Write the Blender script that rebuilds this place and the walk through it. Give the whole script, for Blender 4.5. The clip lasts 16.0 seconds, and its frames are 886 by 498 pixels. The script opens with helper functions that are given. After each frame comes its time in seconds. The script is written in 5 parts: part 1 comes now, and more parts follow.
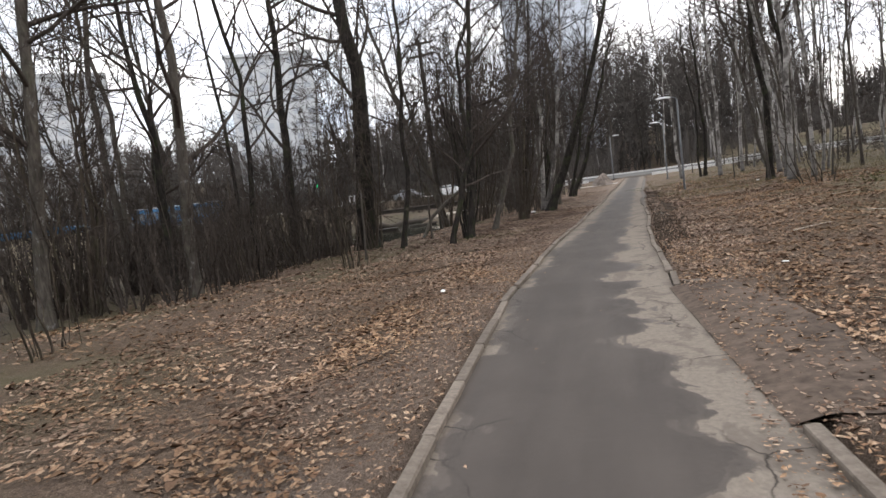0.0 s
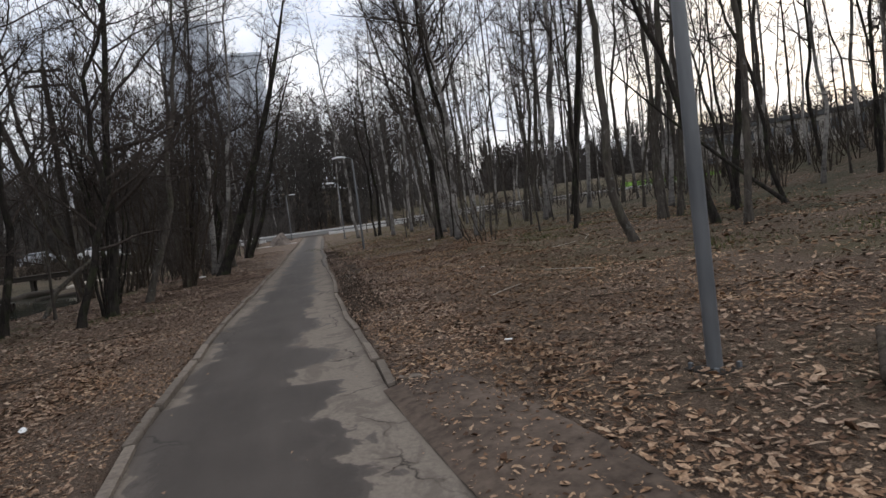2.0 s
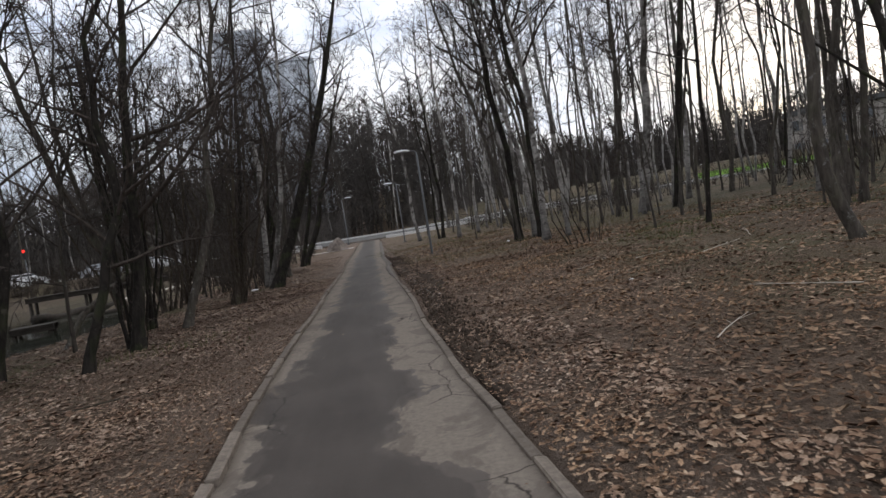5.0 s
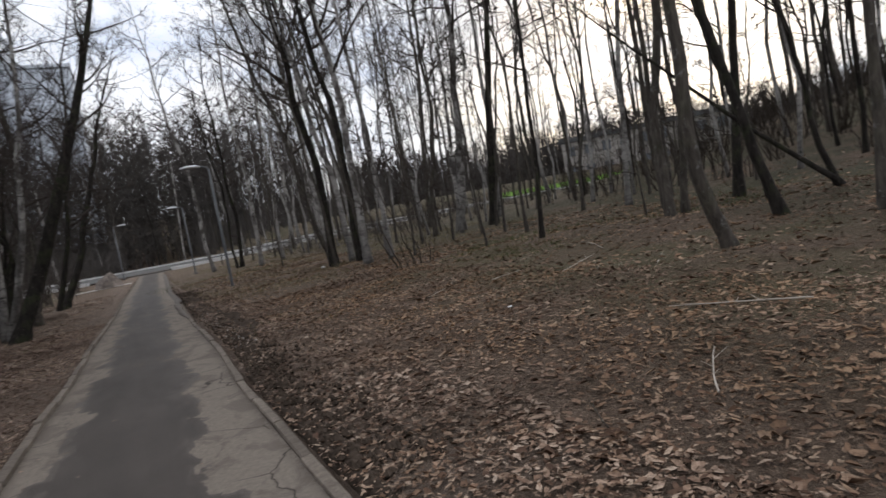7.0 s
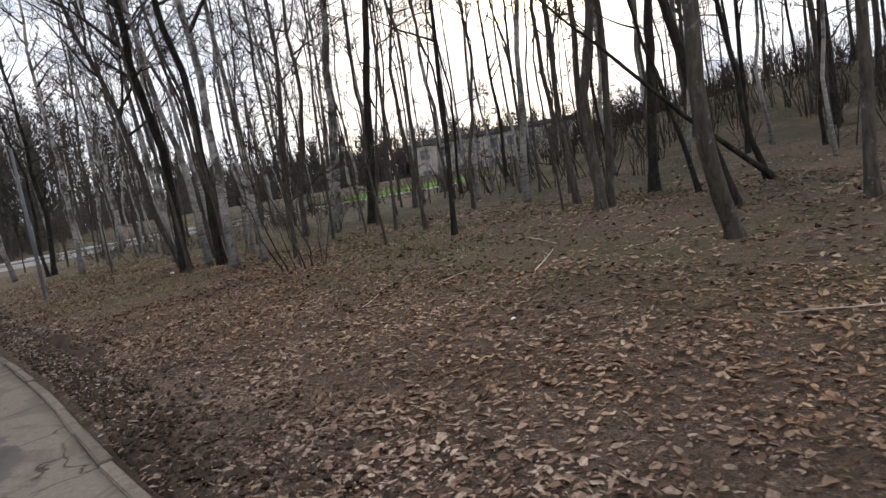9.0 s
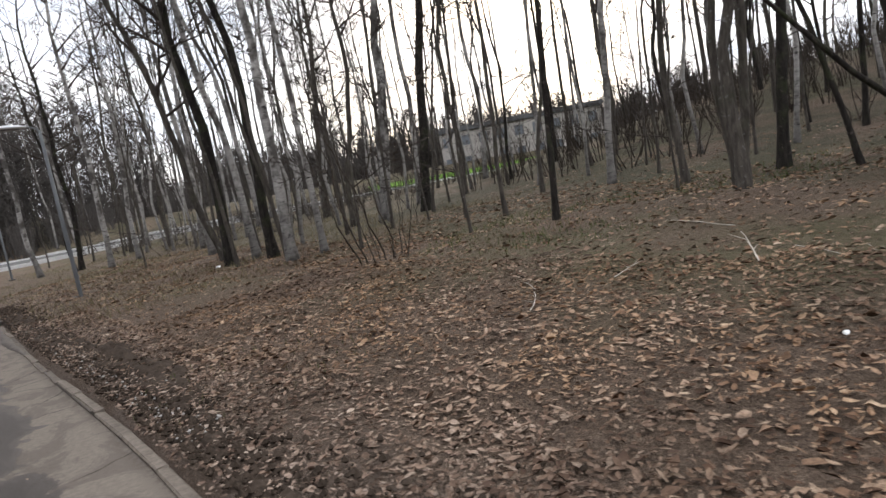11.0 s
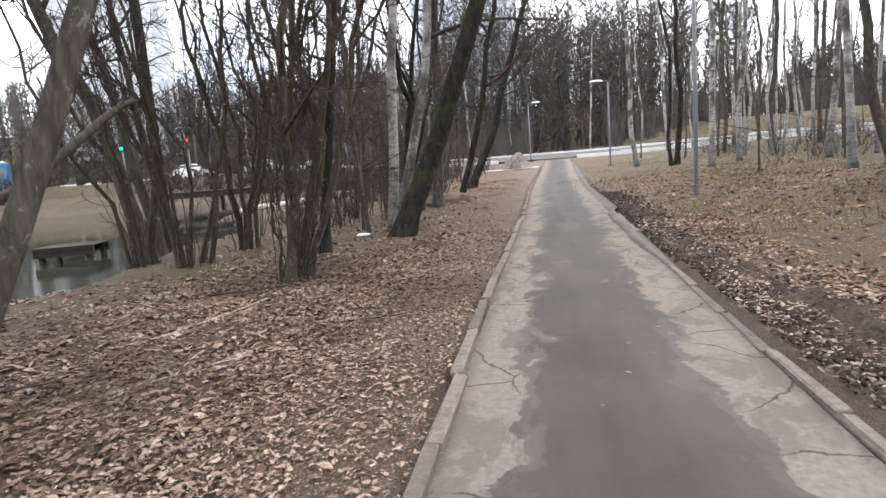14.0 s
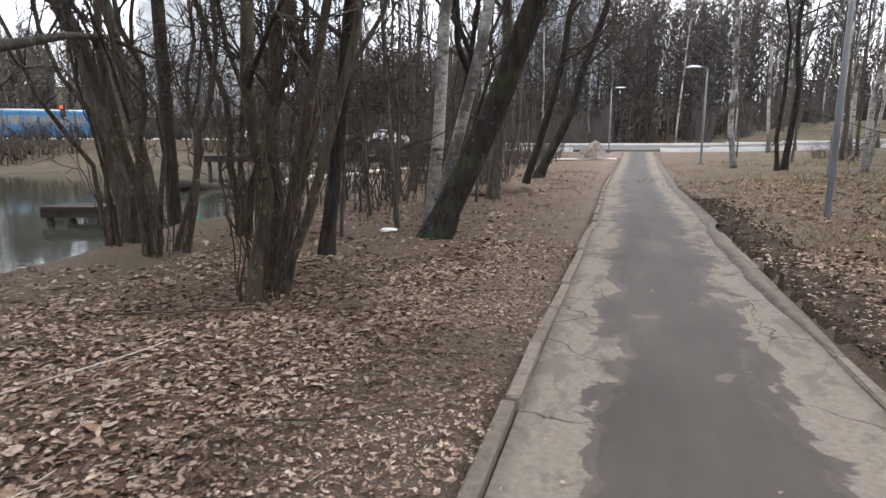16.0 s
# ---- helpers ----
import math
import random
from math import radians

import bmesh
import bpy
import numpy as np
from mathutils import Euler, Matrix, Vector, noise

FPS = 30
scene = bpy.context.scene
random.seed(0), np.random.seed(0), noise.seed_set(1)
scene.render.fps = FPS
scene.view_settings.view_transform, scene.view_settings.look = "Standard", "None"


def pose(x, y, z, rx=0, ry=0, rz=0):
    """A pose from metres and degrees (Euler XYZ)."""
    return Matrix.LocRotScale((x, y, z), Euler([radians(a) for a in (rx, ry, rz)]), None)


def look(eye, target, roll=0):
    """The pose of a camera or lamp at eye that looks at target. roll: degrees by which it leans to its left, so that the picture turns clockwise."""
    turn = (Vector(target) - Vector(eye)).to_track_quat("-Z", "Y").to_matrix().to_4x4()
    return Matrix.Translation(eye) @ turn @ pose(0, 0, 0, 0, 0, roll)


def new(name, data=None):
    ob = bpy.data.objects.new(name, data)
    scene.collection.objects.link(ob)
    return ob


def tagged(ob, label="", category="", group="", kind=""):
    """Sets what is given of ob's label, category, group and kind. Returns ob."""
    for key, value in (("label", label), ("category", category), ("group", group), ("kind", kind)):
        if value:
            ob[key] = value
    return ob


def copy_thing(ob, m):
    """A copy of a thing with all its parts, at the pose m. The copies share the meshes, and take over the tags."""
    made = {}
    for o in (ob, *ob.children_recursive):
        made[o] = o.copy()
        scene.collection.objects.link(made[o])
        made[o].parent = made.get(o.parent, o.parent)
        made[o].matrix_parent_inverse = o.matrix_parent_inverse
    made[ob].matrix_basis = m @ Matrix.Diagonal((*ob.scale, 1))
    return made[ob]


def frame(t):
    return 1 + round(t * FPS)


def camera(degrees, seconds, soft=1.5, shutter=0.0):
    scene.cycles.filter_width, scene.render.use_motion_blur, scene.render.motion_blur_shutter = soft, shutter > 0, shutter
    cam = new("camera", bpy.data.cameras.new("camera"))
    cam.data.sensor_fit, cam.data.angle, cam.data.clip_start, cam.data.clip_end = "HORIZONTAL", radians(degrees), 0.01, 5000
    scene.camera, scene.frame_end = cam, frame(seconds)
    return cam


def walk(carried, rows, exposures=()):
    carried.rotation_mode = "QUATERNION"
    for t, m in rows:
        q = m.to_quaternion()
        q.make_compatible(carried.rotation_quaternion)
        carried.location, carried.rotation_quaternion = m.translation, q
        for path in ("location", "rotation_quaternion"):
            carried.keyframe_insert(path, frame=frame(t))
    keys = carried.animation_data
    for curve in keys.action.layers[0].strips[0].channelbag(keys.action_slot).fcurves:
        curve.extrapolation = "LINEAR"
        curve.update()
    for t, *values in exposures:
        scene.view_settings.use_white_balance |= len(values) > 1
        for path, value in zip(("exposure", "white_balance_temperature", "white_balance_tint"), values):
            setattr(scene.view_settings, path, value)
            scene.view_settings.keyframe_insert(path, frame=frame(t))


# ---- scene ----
cam = camera(73.3, 16.0, soft=1.5, shutter=0.15)
PATH = [
    (0, (0.802, -1.611, 1.411), (0.182, 0.282, 1.233), -7.4),
    (0.5, (0.724, -1.016, 1.422), (0.111, 0.88, 1.245), -7.3),
    (1, (0.712, -0.462, 1.453), (0.451, 1.514, 1.292), -6.9),
    (1.5, (0.742, 0.108, 1.439), (1.083, 2.075, 1.308), -6.7),
    (2, (0.662, 0.72, 1.433), (1.096, 2.669, 1.314), -7.3),
    (2.5, (0.552, 1.297, 1.454), (1.008, 3.24, 1.331), -7.6),
    (3, (0.503, 1.915, 1.491), (0.941, 3.863, 1.369), -7.5),
    (3.5, (0.457, 2.518, 1.469), (0.879, 4.47, 1.352), -7.8),
    (4, (0.382, 3.15, 1.456), (0.744, 5.113, 1.34), -7.9),
    (4.2, (0.339, 3.398, 1.487), (0.638, 5.373, 1.376), -8.1),
    (6.3, (0.336, 6.091, 1.456), (0.594, 8.074, 1.416), -9.4),
    (6.5, (0.358, 6.277, 1.495), (0.793, 8.229, 1.449), -9.7),
    (7, (0.334, 6.77, 1.48), (1.237, 8.551, 1.356), -10.5),
    (7.5, (0.342, 7.318, 1.511), (1.625, 8.838, 1.305), -9.7),
    (8, (0.43, 7.99, 1.36), (1.747, 9.484, 1.174), -9.3),
    (10.3, (0.239, 11.01, 1.533), (1.581, 12.476, 1.31), -10.0),
    (10.5, (0.347, 11.233, 1.523), (1.672, 12.713, 1.295), -10.3),
    (11, (0.317, 11.805, 1.474), (1.611, 13.313, 1.251), -10.3),
    (11.5, (0.176, 12.518, 1.536), (1.283, 14.174, 1.353), -10.9),
    (12, (-0.02, 13.16, 1.561), (0.741, 15.006, 1.458), -11.1),
    (12.5, (-0.145, 13.862, 1.533), (-0.004, 15.856, 1.484), -9.5),
    (13, (-0.2, 14.474, 1.468), (-0.306, 16.463, 1.284), -6.3),
    (13.5, (-0.174, 15.13, 1.439), (-0.379, 17.102, 1.176), -5.2),
    (14, (-0.249, 15.772, 1.433), (-0.584, 17.721, 1.137), -4.5),
    (14.5, (-0.28, 16.444, 1.418), (-0.654, 18.382, 1.092), -3.4),
    (15, (-0.27, 17.076, 1.455), (-0.761, 18.986, 1.116), -2.0),
    (15.5, (-0.318, 17.69, 1.488), (-0.836, 19.591, 1.148), -0.6),
    (16, (-0.348, 18.374, 1.462), (-0.893, 20.265, 1.108), 0.0),
]
EXPOSURES = [(t, stops, kelvin, 10) for t, stops, kelvin in ((0.0, 0.75, 6720), (0.6, 0.17, 6720), (1.2, -0.5, 6620), (1.5, -0.45, 6480), (2.5, -0.06, 6480), (3.5, -0.43, 6480), (4.2, 0.06, 6480), (6.3, -0.55, 6450), (7.0, -0.17, 6450), (7.5, 0.25, 6500), (8.0, 0.2, 6500), (10.4, 0.2, 6500), (11.0, 0.58, 6550), (11.5, -0.05, 6450), (12.0, -0.28, 6400), (12.5, -0.1, 6450), (13.0, 1.07, 6500), (14.0, 1.58, 6480), (16.0, 1.27, 6480))]
walk(cam, [(t, look(eye, target, roll)) for t, eye, target, roll in PATH], EXPOSURES)


# ---- world and sun: an overcast spring afternoon ----
def world_sky():
    w = bpy.data.worlds.new("overcast_sky")
    scene.world = w
    w.use_nodes = True
    nt = w.node_tree
    nt.nodes.clear()
    out = nt.nodes.new("ShaderNodeOutputWorld")
    bg = nt.nodes.new("ShaderNodeBackground")
    sky = nt.nodes.new("ShaderNodeTexSky")
    sky.sky_type, sky.sun_disc = "NISHITA", False
    sky.sun_elevation, sky.sun_rotation = radians(21), radians(52)
    sky.air_density, sky.dust_density = 1.0, 2.0
    tc = nt.nodes.new("ShaderNodeTexCoord")
    mp = nt.nodes.new("ShaderNodeMapping")
    mp.inputs["Scale"].default_value = (1.0, 1.0, 2.6)
    no = nt.nodes.new("ShaderNodeTexNoise")
    no.inputs["Scale"].default_value, no.inputs["Detail"].default_value = 2.6, 6.0
    no.inputs["Roughness"].default_value = 0.55
    cr = nt.nodes.new("ShaderNodeValToRGB")
    cr.color_ramp.elements[0].position, cr.color_ramp.elements[0].color = 0.30, (0.35, 0.35, 0.35, 1)
    cr.color_ramp.elements[1].position, cr.color_ramp.elements[1].color = 0.56, (1, 1, 1, 1)
    # cloud: grey-blue undersides and white tops, dimmer towards the horizon as under any overcast
    cl = nt.nodes.new("ShaderNodeValToRGB")
    cl.color_ramp.elements[0].position, cl.color_ramp.elements[0].color = 0.34, (0.52, 0.57, 0.68, 1)
    cl.color_ramp.elements[1].position, cl.color_ramp.elements[1].color = 0.62, (1.0, 1.0, 1.02, 1)
    billow = nt.nodes.new("ShaderNodeTexNoise")
    billow.inputs["Scale"].default_value, billow.inputs["Detail"].default_value = 4.2, 7.0
    billow.inputs["Roughness"].default_value = 0.6
    sep = nt.nodes.new("ShaderNodeSeparateXYZ")
    rise = nt.nodes.new("ShaderNodeMapRange")
    rise.interpolation_type = "SMOOTHSTEP"
    for key, v in (("From Min", 0.0), ("From Max", 0.95), ("To Min", 10.0), ("To Max", 14.5)):
        rise.inputs[key].default_value = v
    lift = nt.nodes.new("ShaderNodeMath")
    lift.operation = "MULTIPLY"
    mx = nt.nodes.new("ShaderNodeMix")
    mx.data_type = "RGBA"
    # the cloud is brighter round the veiled sun
    dot = nt.nodes.new("ShaderNodeVectorMath")
    dot.operation = "DOT_PRODUCT"
    dot.inputs[1].default_value = Vector((0.74, 0.58, 0.34)).normalized()
    veil = nt.nodes.new("ShaderNodeMapRange")
    veil.interpolation_type = "SMOOTHSTEP"
    for key, v in (("From Min", -0.1), ("From Max", 1.0), ("To Min", 1.2), ("To Max", 1.3)):
        veil.inputs[key].default_value = v
    gain = nt.nodes.new("ShaderNodeVectorMath")
    gain.operation = "SCALE"
    L = nt.links.new
    L(tc.outputs["Generated"], dot.inputs[0])
    L(dot.outputs["Value"], veil.inputs["Value"])
    L(tc.outputs["Generated"], sep.inputs[0])
    L(sep.outputs["Z"], rise.inputs["Value"])
    L(veil.outputs[0], lift.inputs[0])
    L(rise.outputs[0], lift.inputs[1])
    L(mp.outputs["Vector"], billow.inputs["Vector"])
    L(billow.outputs["Fac"], cl.inputs["Fac"])
    L(cl.outputs["Color"], gain.inputs[0])
    L(lift.outputs[0], gain.inputs["Scale"])
    L(tc.outputs["Generated"], mp.inputs["Vector"])
    L(mp.outputs["Vector"], no.inputs["Vector"])
    L(no.outputs["Fac"], cr.inputs["Fac"])
    L(cr.outputs["Color"], mx.inputs[0])
    L(sky.outputs["Color"], mx.inputs[6])
    L(gain.outputs[0], mx.inputs[7])
    L(mx.outputs[2], bg.inputs["Color"])
    bg.inputs["Strength"].default_value = 0.12
    L(bg.outputs[0], out.inputs[0])


world_sky()
sun_data = bpy.data.lights.new("sun", "SUN")
sun_data.energy, sun_data.angle, sun_data.color = 0.8, radians(14), (1.0, 0.95, 0.88)
sun = new("sun", sun_data)
sun.matrix_world = look((60, 47, 30), (0, 0, 0))


# ---- materials ----
class Mat:
    """A small builder of node materials."""

    def __init__(self, name, rough=0.9, metal=0.0, spec=0.5):
        self.m = bpy.data.materials.new(name)
        self.m.use_nodes = True
        self.nt = self.m.node_tree
        self.b = self.nt.nodes["Principled BSDF"]
        self.b.inputs["Roughness"].default_value = rough
        self.b.inputs["Metallic"].default_value = metal
        self.b.inputs["Specular IOR Level"].default_value = spec
        self.tc = self.nt.nodes.new("ShaderNodeTexCoord")

    def link(self, a, b):
        self.nt.links.new(a, b)

    def coords(self, scale=(1, 1, 1), kind="Object"):
        mp = self.nt.nodes.new("ShaderNodeMapping")
        mp.inputs["Scale"].default_value = scale
        self.link(self.tc.outputs[kind], mp.inputs["Vector"])
        return mp.outputs["Vector"]

    def noise(self, scale, detail=4.0, rough=0.55, stretch=(1, 1, 1), distort=0.0):
        n = self.nt.nodes.new("ShaderNodeTexNoise")
        n.inputs["Scale"].default_value, n.inputs["Detail"].default_value = scale, detail
        n.inputs["Roughness"].default_value, n.inputs["Distortion"].default_value = rough, distort
        self.link(self.coords(stretch), n.inputs["Vector"])
        return n.outputs["Fac"]

    def voronoi(self, scale, stretch=(1, 1, 1), feature="F1", out="Distance"):
        n = self.nt.nodes.new("ShaderNodeTexVoronoi")
        n.feature = feature
        n.inputs["Scale"].default_value = scale
        self.link(self.coords(stretch), n.inputs["Vector"])
        return n.outputs[out]

    def ramp(self, fac, *stops):
        n = self.nt.nodes.new("ShaderNodeValToRGB")
        e = n.color_ramp.elements
        while len(e) < len(stops):
            e.new(0.5)
        for el, (p, c) in zip(e, stops):
            el.position = p
            el.color = (*c, 1) if isinstance(c, tuple) else (c, c, c, 1)
        self.link(fac, n.inputs["Fac"])
        return n.outputs["Color"]

    def math(self, op, a, b=0.0, clamp=False):
        n = self.nt.nodes.new("ShaderNodeMath")
        n.operation, n.use_clamp = op, clamp
        for i, v in enumerate((a, b)):
            if isinstance(v, (int, float)):
                n.inputs[i].default_value = v
            else:
                self.link(v, n.inputs[i])
        return n.outputs[0]

    def mix(self, fac, a, b, mode="MIX"):
        n = self.nt.nodes.new("ShaderNodeMix")
        n.data_type, n.blend_type = "RGBA", mode
        for i, v in ((0, fac), (6, a), (7, b)):
            if isinstance(v, (int, float)):
                n.inputs[i].default_value = v
            elif isinstance(v, tuple):
                n.inputs[i].default_value = (*v, 1)
            else:
                self.link(v, n.inputs[i])
        return n.outputs[2]

    def xyz(self):
        n = self.nt.nodes.new("ShaderNodeSeparateXYZ")
        self.link(self.tc.outputs["Object"], n.inputs[0])
        return n.outputs

    def island(self):
        return self.nt.nodes.new("ShaderNodeNewGeometry").outputs["Random Per Island"]

    def own(self):
        return self.nt.nodes.new("ShaderNodeObjectInfo").outputs["Random"]

    def colour(self, c):
        if isinstance(c, tuple):
            self.b.inputs["Base Color"].default_value = (*c, 1)
        else:
            self.link(c, self.b.inputs["Base Color"])
        return self

    def rough(self, v):
        self.link(v, self.b.inputs["Roughness"])
        return self

    def bump(self, h, strength=0.5, distance=0.02):
        n = self.nt.nodes.new("ShaderNodeBump")
        n.inputs["Strength"].default_value, n.inputs["Distance"].default_value = strength, distance
        self.link(h, n.inputs["Height"])
        self.link(n.outputs[0], self.b.inputs["Normal"])
        return self.m


def bark_material(name, dark, light, moss=0.0):
    k = Mat(name, 0.95, 0, 0.1)
    ridges = k.noise(14, 6, 0.65, (1, 1, 0.22), 0.6)
    broad = k.noise(1.3, 3)
    c = k.ramp(ridges, (0.32, dark), (0.72, light))
    c = k.mix(k.math("MULTIPLY", broad, 0.35), c, tuple(0.6 * v for v in dark))
    flecks = k.ramp(k.noise(9, 5, 0.7, (1, 1, 0.8)), (0.60, 0.0), (0.66, 0.5))
    c = k.mix(flecks, c, tuple(min(0.22, 2.4 * v) for v in light))
    if moss:
        m = k.math("MULTIPLY", k.ramp(k.noise(2.2, 5), (0.5, 0.0), (0.62, 1.0)), moss)
        c = k.mix(m, c, (0.06, 0.075, 0.03))
    k.colour(c)
    return k.bump(ridges, 0.9, 0.02)


BARK_DARK = bark_material("bark_dark", (0.009, 0.008, 0.007), (0.046, 0.039, 0.034), 0.25)
BARK_GREY = bark_material("bark_grey", (0.032, 0.028, 0.024), (0.125, 0.108, 0.092), 0.15)
BARK_BROWN = bark_material("bark_brown", (0.024, 0.019, 0.015), (0.105, 0.083, 0.066), 0.15)
TWIG = bark_material("twig_bark", (0.026, 0.021, 0.018), (0.085, 0.070, 0.060))

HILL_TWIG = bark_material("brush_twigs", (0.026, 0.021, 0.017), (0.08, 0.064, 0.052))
# paler than the near twigs: the distance haze is put into the colour
HAZED_TWIG = bark_material("hazed_twigs", (0.05, 0.045, 0.041), (0.135, 0.12, 0.11))


def birch_material():
    k = Mat("birch_bark", 0.75, 0, 0.3)
    marks = k.noise(6, 6, 0.7, (0.7, 0.7, 2.0), 0.8)
    patch = k.noise(1.1, 5, 0.65, (1, 1, 0.8))
    c = k.ramp(marks, (0.36, (0.03, 0.027, 0.025)), (0.45, (0.26, 0.245, 0.228)), (0.75, (0.44, 0.418, 0.388)))
    c = k.mix(k.ramp(patch, (0.45, 0.0), (0.56, 0.92)), c, (0.05, 0.043, 0.038))
    _, _, z = k.xyz()
    foot_bark = k.math("SUBTRACT", 1.25, k.math("MULTIPLY", k.math("ADD", z, k.math("MULTIPLY", patch, 2.2)), 0.42), True)
    c = k.mix(k.math("MULTIPLY", foot_bark, 0.9), c, k.ramp(marks, (0.35, (0.014, 0.012, 0.011)), (0.7, (0.075, 0.065, 0.057))))
    k.colour(c)
    return k.bump(marks, 0.5, 0.012)


BIRCH = birch_material()


def ground_material():
    k = Mat("leaf_litter_ground", 0.95, 0, 0.2)
    x, y, _ = k.xyz()
    flecks = k.noise(34, 5, 0.75, (1, 1, 1), 1.4)
    mid = k.noise(11, 5, 0.7, (1, 1, 1), 0.8)
    fine = k.noise(70, 3, 0.7)
    broad = k.noise(0.55, 5, 0.6)
    leaf = k.ramp(flecks, (0.30, (0.026, 0.018, 0.013)), (0.44, (0.078, 0.053, 0.037)), (0.55, (0.145, 0.102, 0.072)), (0.68, (0.24, 0.18, 0.13)))
    c = k.mix(k.ramp(mid, (0.36, 0.6), (0.50, 0.0)), leaf, (0.06, 0.042, 0.031))
    c = k.mix(k.ramp(broad, (0.50, 0.0), (0.68, 0.55)), c, k.ramp(fine, (0.3, (0.052, 0.037, 0.026)), (0.7, (0.14, 0.104, 0.072))))
    green = k.math("MULTIPLY", k.ramp(k.noise(0.23, 4, 0.6), (0.47, 0.0), (0.58, 1.0)), k.ramp(fine, (0.40, 0.0), (0.58, 0.7)))
    green = k.math("MULTIPLY", green, k.math("MULTIPLY", k.math("SUBTRACT", k.math("ABSOLUTE", x), 2.6), 0.3, True))
    c = k.mix(green, c, (0.06, 0.07, 0.022))
    slope = k.math("MULTIPLY", k.math("MULTIPLY", k.math("SUBTRACT", x, 7.0), 0.2, True), k.ramp(k.noise(0.45, 5, 0.65), (0.36, 0.1), (0.54, 0.85)))
    c = k.mix(slope, c, k.ramp(fine, (0.3, (0.022, 0.019, 0.011)), (0.7, (0.06, 0.055, 0.028))))
    straw = k.math("MULTIPLY", k.math("MULTIPLY", k.math("SUBTRACT", y, 24.0), 0.1, True), k.math("MULTIPLY", k.math("SUBTRACT", x, 1.0), 0.5, True))
    straw = k.math("MULTIPLY", straw, k.ramp(k.noise(1.2, 5, 0.65), (0.42, 0.0), (0.62, 0.5)))
    c = k.mix(straw, c, k.ramp(fine, (0.3, (0.068, 0.053, 0.035)), (0.7, (0.155, 0.126, 0.086))))
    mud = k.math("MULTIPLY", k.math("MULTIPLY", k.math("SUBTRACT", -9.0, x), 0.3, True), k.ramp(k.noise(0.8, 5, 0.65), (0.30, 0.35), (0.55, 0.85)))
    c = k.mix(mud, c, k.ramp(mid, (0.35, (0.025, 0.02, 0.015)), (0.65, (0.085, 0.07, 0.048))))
    verge = k.math("SUBTRACT", 1.0, k.math("MULTIPLY", k.math("SUBTRACT", k.math("ABSOLUTE", k.math("SUBTRACT", x, 0.25)), 1.15), 0.75, True))
    verge = k.math("MULTIPLY", verge, k.ramp(k.noise(0.9, 5, 0.65), (0.36, 0.15), (0.56, 0.9)))
    c = k.mix(verge, c, k.ramp(k.noise(95, 4, 0.8), (0.34, (0.05, 0.037, 0.030)), (0.52, (0.155, 0.115, 0.089)), (0.70, (0.27, 0.22, 0.185))))
    k.colour(c)
    return k.bump(k.math("ADD", flecks, k.math("MULTIPLY", fine, 0.4)), 0.9, 0.04)


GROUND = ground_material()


def leaf_material(name, *tones, ochre=0.0):
    k = Mat(name, 0.85, 0, 0.12)
    n = len(tones)
    c = k.ramp(k.island(), *[(i / (n - 1), t) for i, t in enumerate(tones)])
    broad = k.noise(0.42, 4, 0.6)
    c = k.mix(k.ramp(broad, (0.44, 0.0), (0.60, 0.6)), c, tuple(0.5 * v for v in tones[1]))
    c = k.mix(k.ramp(k.noise(0.3, 3, 0.6, (1, 1.3, 1)), (0.50, 0.0), (0.64, 0.22)), c, tones[-2])
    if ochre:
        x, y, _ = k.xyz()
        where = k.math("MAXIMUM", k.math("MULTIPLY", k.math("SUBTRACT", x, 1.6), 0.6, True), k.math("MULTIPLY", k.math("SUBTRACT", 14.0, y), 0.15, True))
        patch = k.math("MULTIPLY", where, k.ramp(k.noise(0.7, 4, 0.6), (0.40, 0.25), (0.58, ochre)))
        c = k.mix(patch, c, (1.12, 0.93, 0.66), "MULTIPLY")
    vein = k.noise(45, 4, 0.7)
    c = k.mix(k.ramp(vein, (0.40, 0.5), (0.58, 0.0)), c, tuple(0.55 * v for v in tones[1]))
    k.colour(c)
    return k.bump(k.noise(90, 2), 0.3, 0.004)


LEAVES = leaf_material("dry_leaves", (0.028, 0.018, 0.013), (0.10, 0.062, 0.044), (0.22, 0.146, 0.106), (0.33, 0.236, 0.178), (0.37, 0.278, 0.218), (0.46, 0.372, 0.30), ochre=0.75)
GRASS = leaf_material("spring_grass", (0.05, 0.07, 0.018), (0.09, 0.12, 0.03), (0.16, 0.15, 0.07))

STRAW = leaf_material("dry_straw", (0.09, 0.07, 0.035), (0.2, 0.16, 0.09), (0.30, 0.25, 0.16), (0.11, 0.12, 0.04))


